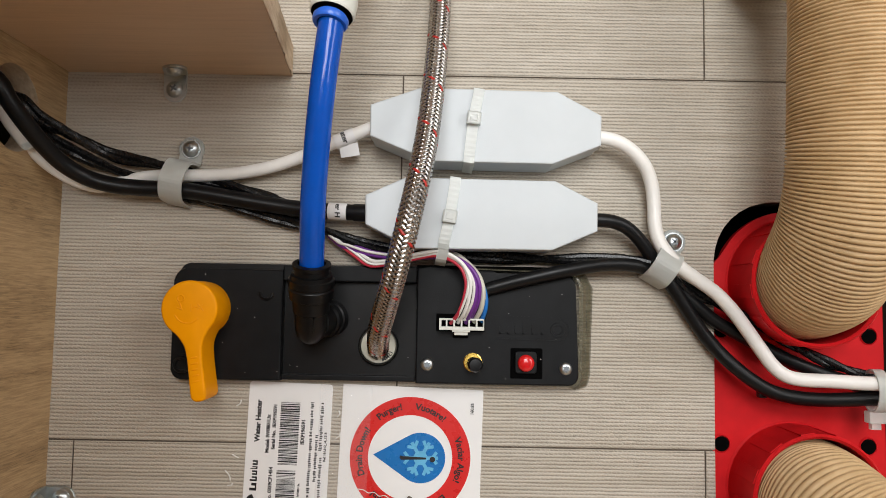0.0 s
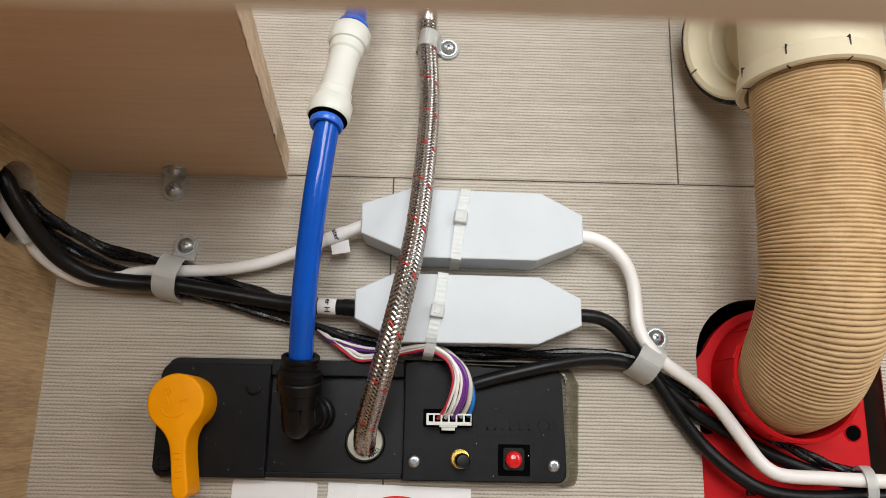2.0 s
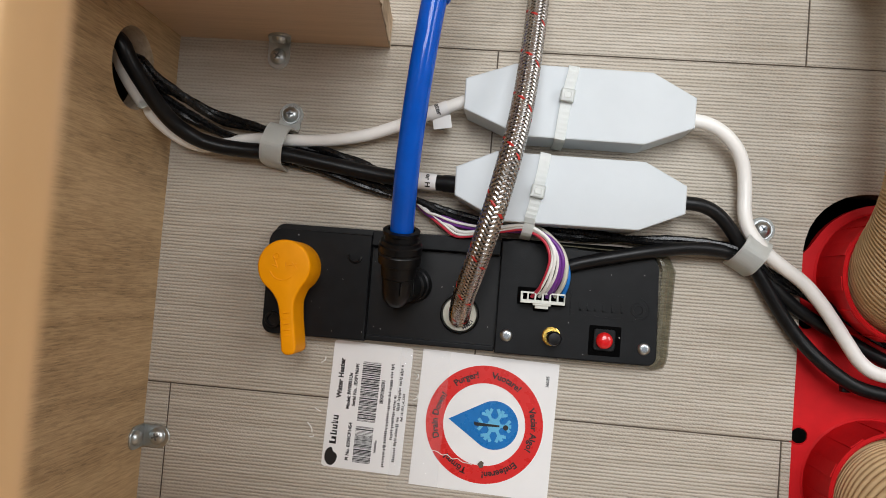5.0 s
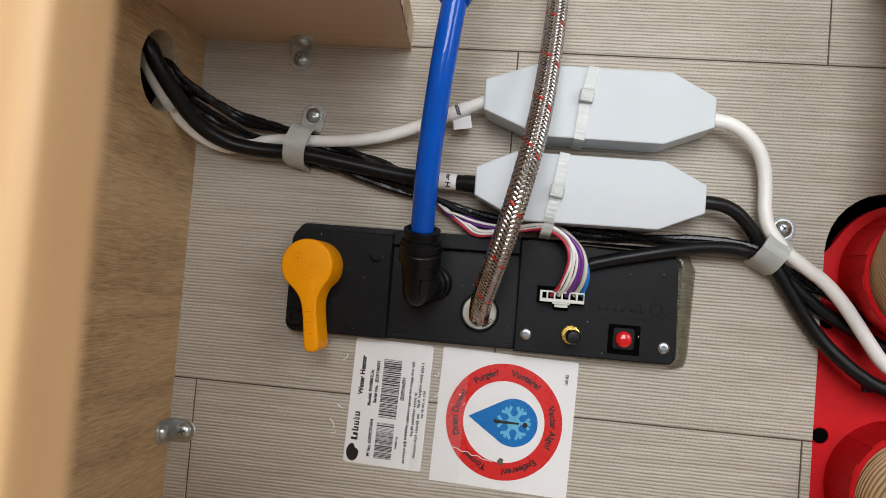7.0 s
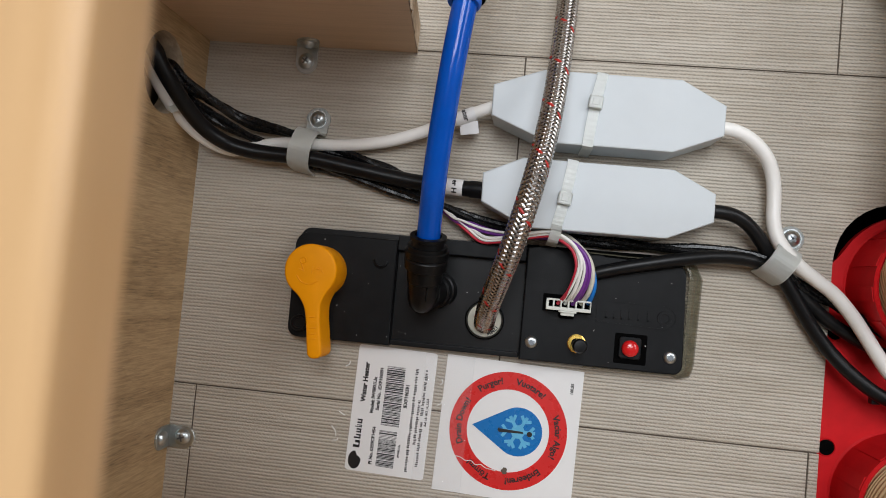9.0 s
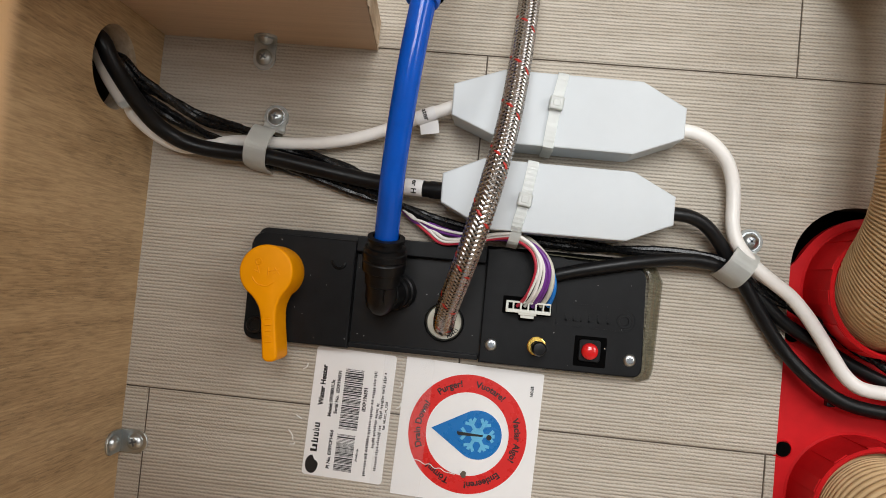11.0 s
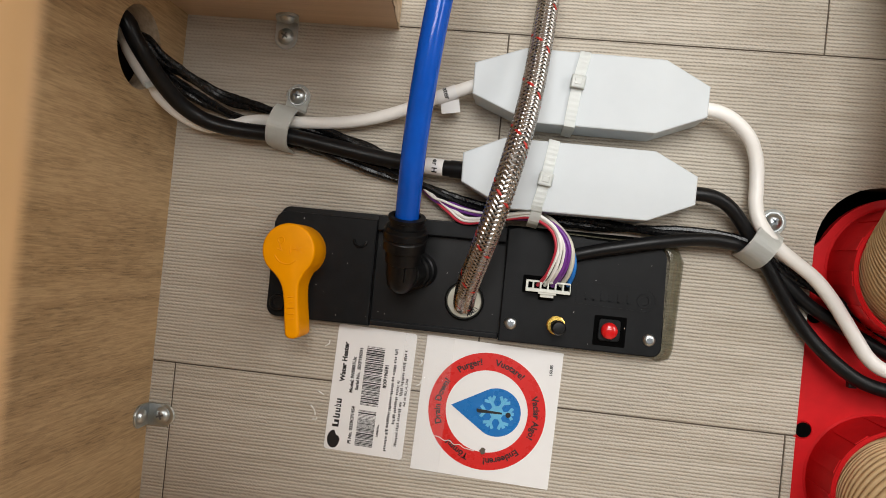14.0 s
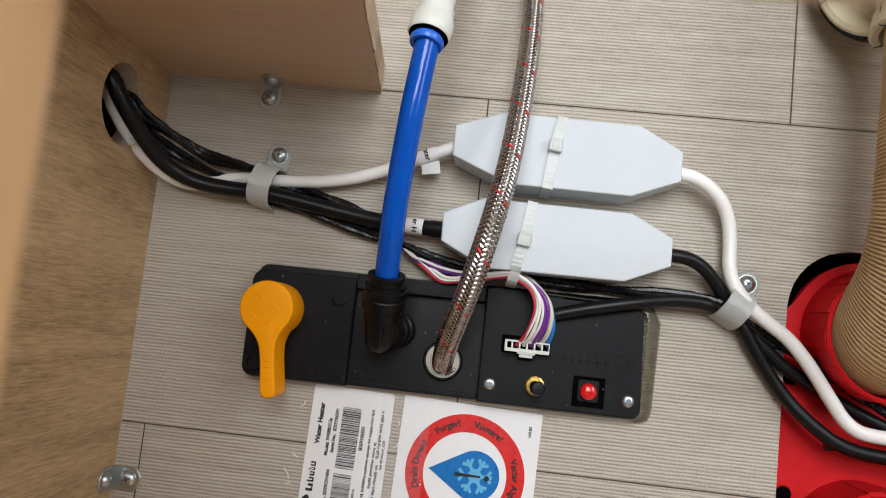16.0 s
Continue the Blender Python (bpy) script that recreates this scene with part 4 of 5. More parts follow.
cable(BLACK3, 0.0044, M_rubber, "black round cable leaving the electrics cover")


def bundle(pts, radius, strands, wind, turns, label):
    t_ = thing("wire_bundle", label, "cable")
    for k in range(strands):
        bm = bmesh.new()
        tube(bm, offset_path(pts, wind, turns, 2 * math.pi * k / strands, 0.006), radius, 9, 0.003, wobble=0.25)
        part("strand", bm, M_tape, t_, smooth=True)


bundle([(-0.240, 0.186, 0.046), (-0.215, 0.181, 0.052), (-0.1950, 0.1740, 0.0500), (-0.1885, 0.1660, 0.0440), (-0.1800, 0.1607, 0.0340), (-0.1670, 0.1540, 0.0200), (-0.1540, 0.1483, 0.0120), (-0.1360, 0.1450, 0.0100), (-0.1190, 0.1420, 0.0090), (-0.0960, 0.1340, 0.0085), (-0.0760, 0.1296, 0.0080), (-0.0550, 0.1235, 0.0075), (-0.0320, 0.1130, 0.0070), (-0.0150, 0.1045, 0.0065)], 0.0028, 2, 0.0017, 9, "black taped wire bundle from the cable hole")
bundle([(-0.240, 0.176, 0.036), (-0.215, 0.172, 0.041), (-0.1980, 0.1670, 0.0400), (-0.1890, 0.1565, 0.0320), (-0.1770, 0.1485, 0.0180), (-0.1640, 0.1425, 0.0100), (-0.1500, 0.1375, 0.0080), (-0.1380, 0.1335, 0.0062), (-0.1190, 0.1265, 0.0060), (-0.0960, 0.1205, 0.0060), (-0.0640, 0.1130, 0.0060), (-0.0340, 0.1055, 0.0060), (-0.0135, 0.1010, 0.0060), (0.0050, 0.0950, 0.0060), (0.0260, 0.0900, 0.0060), (0.0550, 0.0872, 0.0060), (0.0890, 0.0860, 0.0065), (0.1260, 0.0850, 0.0065), (0.1640, 0.0855, 0.0070), (0.1890, 0.0850, 0.0090), (0.2000, 0.0835, 0.0100)], 0.0026, 2, 0.0018, 7, "black taped wire bundle lying along the floor")
bundle([(0.2000, 0.0835, 0.0100), (0.2165, 0.0735, 0.0095), (0.2340, 0.0625, 0.0065), (0.2550, 0.0535, 0.0062), (0.2670, 0.0465, 0.0070), (0.2820, 0.0385, 0.0080), (0.2950, 0.0305, 0.0090), (0.3080, 0.0240, 0.0100), (0.3190, 0.0192, 0.0110), (0.3380, 0.0127, 0.0130), (0.3510, 0.0090, 0.0140), (0.42, 0.0, 0.016)], 0.0023, 2, 0.0016, 16, "black taped wire bundle crossing the red plate")
# purple, red and white wires into the plug
plug = thing("wire_plug", "white six-way plug with coloured wires", "connector")
bm = bmesh.new()
box(bm, 0.0625, 0.0912, 0.0378, 0.0400, 0.0128, 0.0230, 0.0004)
box(bm, 0.0625, 0.0912, 0.0440, 0.0452, 0.0128, 0.0215, 0.0004)
for k in range(7):
    x = 0.0625 + 0.0287 * k / 6
    box(bm, x - (0.0 if k == 0 else 0.0005), x + (0.0 if k == 6 else 0.0005) + (0.001 if k == 0 else 0) , 0.0395, 0.0445, 0.0128, 0.0220, 0.0)
box(bm, 0.0722, 0.0808, 0.0346, 0.0379, 0.0175, 0.0215, 0.0005)
box(bm, 0.0708, 0.0822, 0.0366, 0.0379, 0.0150, 0.0225, 0.0004)
part("housing", bm, M_white_pl, plug)
RUN = [(-0.0120, 0.0985, 0.006), (-0.0030, 0.0915, 0.0085)]
RED_RUN = RUN + [(0.0060, 0.0850, 0.0105), (0.0160, 0.0785, 0.0130), (0.0280, 0.0792, 0.0160), (0.0455, 0.0828, 0.0200), (0.0600, 0.0850, 0.0260), (0.0685, 0.0825, 0.0290), (0.0758, 0.0768, 0.0310), (0.0790, 0.0682, 0.0320), (0.0782, 0.0596, 0.0310), (0.0748, 0.0492, 0.0260), (0.0700, 0.0420, 0.0165)]
WHITE_RUN = RUN + [(0.0080, 0.0872, 0.0110), (0.0190, 0.0812, 0.0150), (0.0310, 0.0820, 0.0185), (0.0450, 0.0852, 0.0230), (0.0600, 0.0876, 0.0280), (0.0690, 0.0850, 0.0310), (0.0772, 0.0788, 0.0330), (0.0815, 0.0690, 0.0340), (0.0808, 0.0574, 0.0312), (0.0780, 0.0484, 0.0262), (0.0748, 0.0424, 0.0165)]
PURPLE_RUN = RUN + [(0.0030, 0.0900, 0.0105), (0.0150, 0.0862, 0.0125), (0.0290, 0.0840, 0.0145), (0.0450, 0.0838, 0.0175), (0.0600, 0.0842, 0.0230), (0.0710, 0.0818, 0.0280), (0.0802, 0.0752, 0.0312), (0.0848, 0.0660, 0.0320), (0.0845, 0.0560, 0.0300), (0.0822, 0.0490, 0.0262), (0.0798, 0.0426, 0.0165)]
for run, nudge, r_, mt, lb in (
        (RED_RUN, (0, 0, 0), 0.00125, M_pink, "red wire"),
        ([(x + 0.0012, y + 0.0010, z + 0.0017) for x, y, z in RED_RUN], (0.0012, 0, 0), 0.0008, M_white_cable, "white stripe of the red wire"),
        (WHITE_RUN, (0, 0, 0), 0.00125, M_white_cable, "white wire"),
        (PURPLE_RUN, (0, 0, 0), 0.0016, M_purple, "purple wire"),
        ([(x + 0.0024, y + 0.0012, z - 0.0026) for x, y, z in PURPLE_RUN], (0, 0, 0), 0.0015, M_purple, "purple wire"),
        ([(x - 0.0012, y + 0.0016, z + 0.0022) for x, y, z in PURPLE_RUN], (0, 0, 0), 0.0009, M_white_cable, "thin white wire"),
        ([(0.0640, 0.0880, 0.012), (0.0740, 0.0855, 0.019), (0.0852, 0.0752, 0.0250), (0.0893, 0.0668, 0.0275), (0.0900, 0.0590, 0.0275), (0.0886, 0.0508, 0.0245), (0.0850, 0.0432, 0.0165)], (0, 0, 0), 0.0016, M_cream_ring, "cream wire"),
        ([(0.0700, 0.0870, 0.008), (0.0810, 0.0790, 0.0145), (0.0892, 0.0670, 0.0215), (0.0918, 0.0592, 0.0230), (0.0917, 0.0516, 0.0222), (0.0897, 0.0436, 0.0165)], (0, 0, 0), 0.0016, M_wire_blue, "blue wire")):
    bm = bmesh.new()
    tube(bm, run[:-1] + [tuple(Vector(run[-1]) + Vector(nudge))], r_, 10, 0.002)
    part("wire", bm, mt, plug, lb, True)


# ---- clips, brackets, tags ----
def pan_screw(x, y, z, parent, r=0.0042):
    bm = bmesh.new()
    k = r / 0.0056
    lathe(bm, [(0, 0.0032 * k), (0.0022 * k, 0.0032 * k), (0.0032 * k, 0.0028 * k), (0.0046 * k, 0.0018 * k), (r, 0.0004), (r, -0.0004)], Matrix.Translation((x, y, z)), 28)
    s = part("screw", bm, M_zinc, parent, "zinc pan-head screw", True)
    # cross recess drawn by darker bars on the head, shade by colour
    bm = bmesh.new()
    turn = random.uniform(0, 90)
    for a in (turn, turn + 90):
        box(bm, -0.0026 * k, 0.0026 * k, -0.0006 * k, 0.0006 * k, 0.0022 * k, 0.00328 * k, 0, 1, Matrix.Translation((x, y, z)) @ Matrix.Rotation(radians(a), 4, "Z"))
    part("cross_slot_shade", bm, M_slot_shade, s, "cross recess, its shade painted as darker metal")


def p_clip(screw, span0, span1, height, width, label):
    """A nylon strap arched over cables from the screw tab to the far side."""
    t_ = thing("cable_clip", label, "cable clip", group="nylon cable clips")
    s, a, b = Vector(screw), Vector(span0), Vector(span1)
    d = (b - a).normalized()
    side = Vector((-d.y, d.x, 0)) * width / 2
    path = [(s.x, s.y, 0.0012), (a.x * 0.5 + s.x * 0.5, a.y * 0.5 + s.y * 0.5, 0.0014), (a.x, a.y, 0.004), (a.x + d.x * 0.002, a.y + d.y * 0.002, height * 0.75), (*(a * 0.6 + b * 0.4), height), (*(a * 0.35 + b * 0.65), height), (b.x - d.x * 0.002, b.y - d.y * 0.002, height * 0.72), (b.x, b.y, 0.002)]
    bm = bmesh.new()
    prev = None
    pts = spline(path, 0.0018)
    for i, q in enumerate(pts):
        tan = (pts[min(i + 1, len(pts) - 1)] - pts[max(i - 1, 0)]).normalized()
        nn = tan.cross(side.normalized()).normalized()
        row = [bm.verts.new(q + side * sx + nn * sz) for sx, sz in ((-1, -0.0007), (1, -0.0007), (1, 0.0007), (-1, 0.0007))]
        if prev:
            for j in range(4):
                bm.faces.new((prev[j], prev[(j + 1) % 4], row[(j + 1) % 4], row[j]))
        else:
            bm.faces.new(row)
        prev = row
    bm.faces.new(prev[::-1])
    part("strap", bm, M_nylon, t_)
    bm = bmesh.new()
    prism(bm, circle(s.x, s.y, 0.0085, 28), 0.0, 0.0022, 0.0005, 1)
    part("tab", bm, M_nylon, t_)
    bm = bmesh.new()
    prism(bm, circle(s.x, s.y, 0.0068, 28), 0.0022, 0.0029, 0.0002, 1)
    part("washer", bm, M_zinc, t_)
    pan_screw(s.x, s.y, 0.0030, t_, 0.0056)


p_clip((-0.1068, 0.1554), (-0.1075, 0.1455), (-0.1132, 0.1170), 0.0262, 0.0152, "translucent nylon P-clip screwed to the floor over cables")
p_clip((0.2180, 0.0981), (0.2142, 0.0925), (0.2016, 0.0709), 0.0215, 0.0165, "translucent nylon P-clip screwed to the floor beside the red plate")
p_clip((0.0726, 0.3112), (0.0658, 0.3118), (0.0498, 0.3138), 0.0165, 0.0125, "white nylon P-clip holding the braided hose")
# tie on the cables past the red plate
t_ = thing("cable_tie", "white nylon cable tie round the cables over the red plate", "cable tie", group="nylon cable ties")
bm = bmesh.new()
lathe(bm, [(0.0125, -0.0035), (0.0137, -0.0035), (0.0137, 0.0035), (0.0125, 0.0035)], Matrix.Translation((0.3410, 0.0040, 0.0200)) @ Matrix.Rotation(radians(90), 4, "Y") @ Matrix.Diagonal((0.72, 1.0, 1, 1)), 28, True)
part("strap", bm, M_nylon, t_, smooth=True)
bm = bmesh.new()
box(bm, 0.3355, 0.3460, -0.0165, -0.0090, 0.0150, 0.0220, 0.0008)
box(bm, 0.3375, 0.3435, -0.0205, -0.0160, 0.0165, 0.0205, 0.0004)
part("head", bm, M_nylon, t_)


def angle_bracket(x, y, rz, lean, label):
    t_ = thing("angle_bracket", label, "bracket", group="zinc angle brackets")
    m = Matrix.Translation((x, y, 0)) @ Matrix.Rotation(radians(rz), 4, "Z")
    out = [(-0.0078, 0.0108)] + [(0.0078 * math.cos(radians(a)), -0.0015 + 0.0078 * math.sin(radians(a))) for a in range(180, 361, 20)] + [(0.0078, 0.0108)]
    bm = bmesh.new()
    prism(bm, out, 0.0, 0.0016, 0.0004, 1, m)
    part("foot", bm, M_zinc, t_)
    bm = bmesh.new()
    up = m @ Matrix.Translation((0, 0.0108, 0.0)) @ Matrix.Rotation(radians(90), 4, "X")
    tab = [(-0.0078, 0.0), (0.0078, 0.0)] + [(0.0082 * math.cos(radians(a)), 0.0125 + 0.0078 * math.sin(radians(a))) for a in range(0, 181, 20)]
    prism(bm, [(u + lean * v, v) for u, v in tab], -0.0001, 0.0015, 0.0004, 1, up)
    part("upright", bm, M_zinc, t_)
    pan_screw(*(m @ Vector((0, -0.0005, 0.0016))), t_, 0.0058)
    bm = bmesh.new()
    lathe(bm, [(0, 0.0036), (0.0022, 0.0034), (0.0046, 0.0018), (0.0054, 0.0)], m @ axis_to((lean * 0.012, 0.0092, 0.0120), (0, -1, 0)), 24)
    part("screw", bm, M_zinc, t_, smooth=True)


angle_bracket(-0.1200, 0.1970, 0, 0.28, "zinc angle bracket fixing the upright board to the floor")
angle_bracket(-0.1828, -0.0768, 90, 0.0, "zinc angle bracket fixing the oak side to the floor")


def wire_tag(a, b, radius, text_, material_label, flag):
    t_ = thing("cable_tag", material_label, "label")
    a, b = Vector(a), Vector(b)
    bm = bmesh.new()
    tube(bm, [a, a.lerp(b, 0.33), a.lerp(b, 0.67), b], radius, 20, 0.002, cap=False)
    part("sleeve", bm, M_sticker, t_, smooth=True)
    d = (b - a).normalized()
    z_ = Vector((0, 0, 1))
    u = d.cross(z_).normalized()
    # lettering runs down across the sleeve
    m = Matrix.Translation((a + b) / 2 + Vector((0, 0, radius + 0.0002))) @ Matrix((( u.x, d.x, 0, 0), (u.y, d.y, 0, 0), (0, 0, 1, 0), (0, 0, 0, 1)))
    bm = letters(text_, 0.0048, m)
    for v in bm.verts:
        off = (v.co - (a + b) / 2).dot(u)
        if abs(off) < radius:
            v.co.z = ((a + b) / 2).z + (v.co - (a + b) / 2).dot(d) * d.z + math.sqrt((radius + 0.0002) ** 2 - off * off)
        else:
            v.co.z = ((a + b) / 2).z - 0.0005
            v.co -= u * (off - math.copysign(radius * 0.98, off))
    part("print", bm, M_ink, t_)
    if flag:
        bm = bmesh.new()
        c = (a + b) / 2
        mm = Matrix.Translation((c.x + 0.003, c.y - 0.0075, c.z - 0.001)) @ Matrix.Rotation(math.atan2(d.y, d.x) - radians(12), 4, "Z") @ Matrix.Rotation(radians(12), 4, "X")
        box(bm, -0.0062, 0.0062, -0.0042, 0.0042, -0.0002, 0.0002, 0, 1, mm)
        part("flag", bm, M_sticker, t_, "folded white label end")


wire_tag((-0.0078, 0.1587, 0.0161), (0.0050, 0.1639, 0.0171), 0.0048, "ater", "white printed label wrapped round white cable", True)
wire_tag((-0.0108, 0.1137, 0.0136), (0.0015, 0.1130, 0.0149), 0.0057, "er H", "white printed label wrapped round black cable", False)
bm = bmesh.new()
tube(bm, [(0.0060, 0.1127, 0.0155), (0.0090, 0.1126, 0.0160), (0.0120, 0.1124, 0.0165), (0.0165, 0.1122, 0.0170)], 0.0058, 20, 0.002)
part("gland", bm, M_rubber, bc, "black cable gland", True)


# ---- red duct plate and ducts ----
red_plate = thing("duct_plate", "red moulded duct plate sunk into the floor", "duct plate")
S1, S2 = (0.3005, 0.0725), (0.2995, -0.0640)
RX0, RX1 = 0.2445, 0.3640
ZR = -0.0085
bm = bmesh.new()
red_out = [(RX0, CUT_Y0 + 0.004), (RX1, CUT_Y0 + 0.004)] + [(RX1, 0.080)] + arc(S1[0] + 0.0015, S1[1] - 0.0030, 0.0520, 22, 158, 18) + [(RX0, 0.080)]
prism(bm, red_out, ZR - 0.006, ZR, 0.001, 2)
part("plate", bm, M_red, red_plate)
for x, y in ((0.2530, -0.0358), (0.2537, 0.0402), (0.3535, 0.0375), (0.3515, -0.0362), (0.2520, -0.112)):
    bm = bmesh.new()
    lathe(bm, [(0.0062, ZR + 0.0002), (0.0056, ZR + 0.0009), (0.0052, ZR + 0.0002)], Matrix.Translation((x, y, 0)), 28)
    hole = part("bolt_hole", bm, M_red, red_plate, "moulded rim of a bolt hole", True)
    # the hole isn't cut: a black disc on the plate paints its shade
    bm = bmesh.new()
    prism(bm, circle(x + 0.0003, y - 0.0003, 0.0051, 24), ZR + 0.0001, ZR + 0.0004)
    part("bore_shade", bm, M_cavity_shade, hole, "flat black disc painted as the shade in a bolt hole")
for cx, cy in (S1, S2):
    bm = bmesh.new()
    lathe(bm, [(0.0440, ZR), (0.0425, ZR + 0.001), (0.0418, 0.028), (0.0420, 0.0295), (0.0405, 0.031), (0.0390, 0.0295), (0.0386, -0.004)], Matrix.Translation((cx, cy, 0)), 64)
    sock = part("socket", bm, M_red, red_plate, "round red duct socket", True)
    for k in range(12):
        w = 2 * math.pi * (k + 0.3) / 12
        bm = bmesh.new()
        box(bm, 0.0400, 0.0424, -0.0045, 0.0045, ZR, 0.0283, 0, 1, Matrix.Translation((cx, cy, 0)) @ Matrix.Rotation(w, 4, "Z"))
        part("rib", bm, M_red, sock)


def duct(pts, radius, label):
    t_ = thing("air_duct", label, "air duct", group="warm-air ducts")
    pitch = 0.00235
    fr = frames_of(spline(pts, pitch / 8))
    n = 56
    bm = bmesh.new()
    prev = None
    for q, a, b, s in fr:
        row = []
        for k in range(n):
            w = 2 * math.pi * k / n
            f = (s / pitch + k / n) % 1.0
            h = 0.0011 * (1 - abs(2 * f - 1) ** 3.0 * 2)
            h += 0.0008 * noise.noise(Vector((s * 30, math.cos(w) * 1.5, math.sin(w) * 1.5)))
            row.append(bm.verts.new(q + (radius + h) * (math.cos(w) * a + math.sin(w) * b)))
        if prev:
            for k in range(n):
                bm.faces.new((prev[k], prev[(k + 1) % n], row[(k + 1) % n], row[k]))
        prev = row
    part("hose_wall", bm, M_duct, t_, smooth=False).data.shade_smooth()


duct([(S1[0], S1[1], -0.002), (S1[0] - 0.0005, S1[1] + 0.001, 0.018), (S1[0], S1[1] + 0.010, 0.040), (S1[0] + 0.0005, S1[1] + 0.034, 0.062), (S1[0] + 0.0005, S1[1] + 0.072, 0.073), (S1[0] + 0.0005, S1[1] + 0.115, 0.0765), (S1[0] + 0.001, 0.235, 0.0775), (S1[0] + 0.001, 0.275, 0.0775)], 0.0362, "beige ribbed paper warm-air duct rising from the red plate")
duct([(S2[0], S2[1], -0.002), (S2[0] + 0.001, S2[1] - 0.001, 0.018), (S2[0] + 0.006, S2[1] - 0.008, 0.042), (S2[0] + 0.024, S2[1] - 0.030, 0.068), (S2[0] + 0.055, S2[1] - 0.066, 0.082), (S2[0] + 0.10, S2[1] - 0.12, 0.085), (0.47, -0.25, 0.085)], 0.0362, "beige ribbed paper warm-air duct bending away from the red plate")

tee = thing("duct_tee", "cream plastic duct tee with slotted sleeves", "duct fitting")
TC = Vector((0.3015, 0.298, 0.0775))


def slotted(m, r, length, slots, parent, name, turn=0.0):
    """A sleeve with a flared rim; dark bars paint the shade of its narrow slits."""
    bm = bmesh.new()
    lathe(bm, [(r - 0.0035, length), (r - 0.0035, 0.006), (r - 0.0005, 0.0004), (r + 0.0030, 0.0), (r + 0.0048, 0.0012), (r + 0.0030, 0.0125), (r + 0.0012, 0.0140), (r - 0.0008, length)], m, 72)
    o = part(name, bm, M_cream, parent, smooth=True)
    for k in range(slots):
        bm = bmesh.new()
        box(bm, r - 0.001, r + 0.0038, -0.0004, 0.0004, -0.0002, 0.0142, 0, 1, m @ Matrix.Rotation(turn + 2 * math.pi * k / slots, 4, "Z"))
        part("slit", bm, M_core_slit_shade, o, "thin dark bar painted as the shade of a slit in the rim")
    return o


slotted(axis_to(TC + Vector((0, -0.050, 0)), (0, 1, 0)), 0.0405, 0.11, 8, tee, "main_sleeve")
branch_dir = Vector((-0.75, -0.25, 0.42)).normalized()
branch_end = Vector((0.2640, 0.2970, 0.0600))
Mb = axis_to(branch_end, -branch_dir)
br = slotted(Mb, 0.0395, 0.055, 6, tee, "branch_sleeve", 0.4)
bm = bmesh.new()
lathe(bm, [(0.0415, 0.0030), (0.0470, 0.0030), (0.0482, 0.005), (0.0478, 0.0125), (0.0405, 0.013)], Mb, 56)
part("foam_ring", bm, M_tape, br, "black foam tape ring", True)
bm = bmesh.new()
lathe(bm, [(0.0358, 0.018), (0.0330, 0.019), (0.0300, 0.030), (0.0, 0.034)], Mb, 48)
part("inner_cone", bm, M_cream, br, smooth=True)
duct([tuple(TC + Vector((0, 0.045, 0))), tuple(TC + Vector((0, 0.10, 0.002))), tuple(TC + Vector((0, 0.18, 0.005))), tuple(TC + Vector((0, 0.253, 0.005)))], 0.0362, "beige ribbed paper warm-air duct beyond the cream tee")
# ---- stickers ----
ROT = radians(-1.7)
label = thing("rating_label", "white printed rating label with barcodes stuck on the floor", "label")
ML = Matrix.Translation((-0.0357, -0.0429, 0)) @ Matrix.Rotation(ROT, 4, "Z")
bm = bmesh.new()
prism(bm, rounded(-0.0275, 0.0275, -0.0434, 0.0434, 0.0022, 4), 0.0002, 0.0006, 0, 1, ML)
part("paper", bm, M_sticker, label)


def on_label(s, r):
    """Along the label from its lower end, across from its side, both 0 to 1; text runs lengthwise."""
    return ML @ Matrix.Translation((-0.0275 + 0.055 * r, -0.0434 + 0.0868 * s, 0.00075)) @ Matrix.Rotation(math.pi / 2, 4, "Z")


for body, size, s, r in (("Water Heater", 0.0047, 0.704, 0.13), ("Model: IW0801Ux", 0.0033, 0.61, 0.255), ("Serial No.  IEXP196591", 0.0031, 0.665, 0.325), ("PI No. 0359CP1454", 0.0032, 0.215, 0.315), ("IEXP196591", 0.0033, 0.635, 0.672), ("IW0801Ux", 0.0019, 0.20, 0.655), ("Ref: 181.812_v4_1218", 0.0021, 0.53, 0.945)):
    part("print", letters(body, size, on_label(s, r), bold=0.045), M_ink, label)
bm = bmesh.new()
rnd = random.Random(4)
for s0, s1, r0, r1 in ((0.385, 0.855, 0.39, 0.62), (0.06, 0.345, 0.385, 0.61)):
    y = s0
    while y < s1:
        w = rnd.choice((0.0035, 0.0035, 0.007, 0.0105))
        bars(bm, ML, [(-0.0275 + 0.055 * r0, -0.0275 + 0.055 * r1, -0.0434 + 0.0868 * y, -0.0434 + 0.0868 * min(s1, y + w))], 0.00075)
        y += w + rnd.choice((0.0035, 0.0035, 0.007))
tagged(part("barcode", bm, M_ink, label), kind="stuff")
bm = bmesh.new()


def word_bars(s0, s1, r, h):
    """Plain bars in place of small print."""
    y = s0
    while y < s1:
        for k in range(rnd.randint(3, 9)):
            w = rnd.uniform(0.006, 0.012)
            lo, hi = r - h * rnd.choice((0.36, 0.36, 0.6)), r + h * rnd.choice((0.5, 0.5, 0.75))
            bars(bm, ML, [(-0.0275 + 0.055 * lo, -0.0275 + 0.055 * hi, -0.0434 + 0.0868 * y, -0.0434 + 0.0868 * min(s1, y + w))], 0.00075)
            y += w + 0.005
            if y >= s1:
                break
        y += 0.010


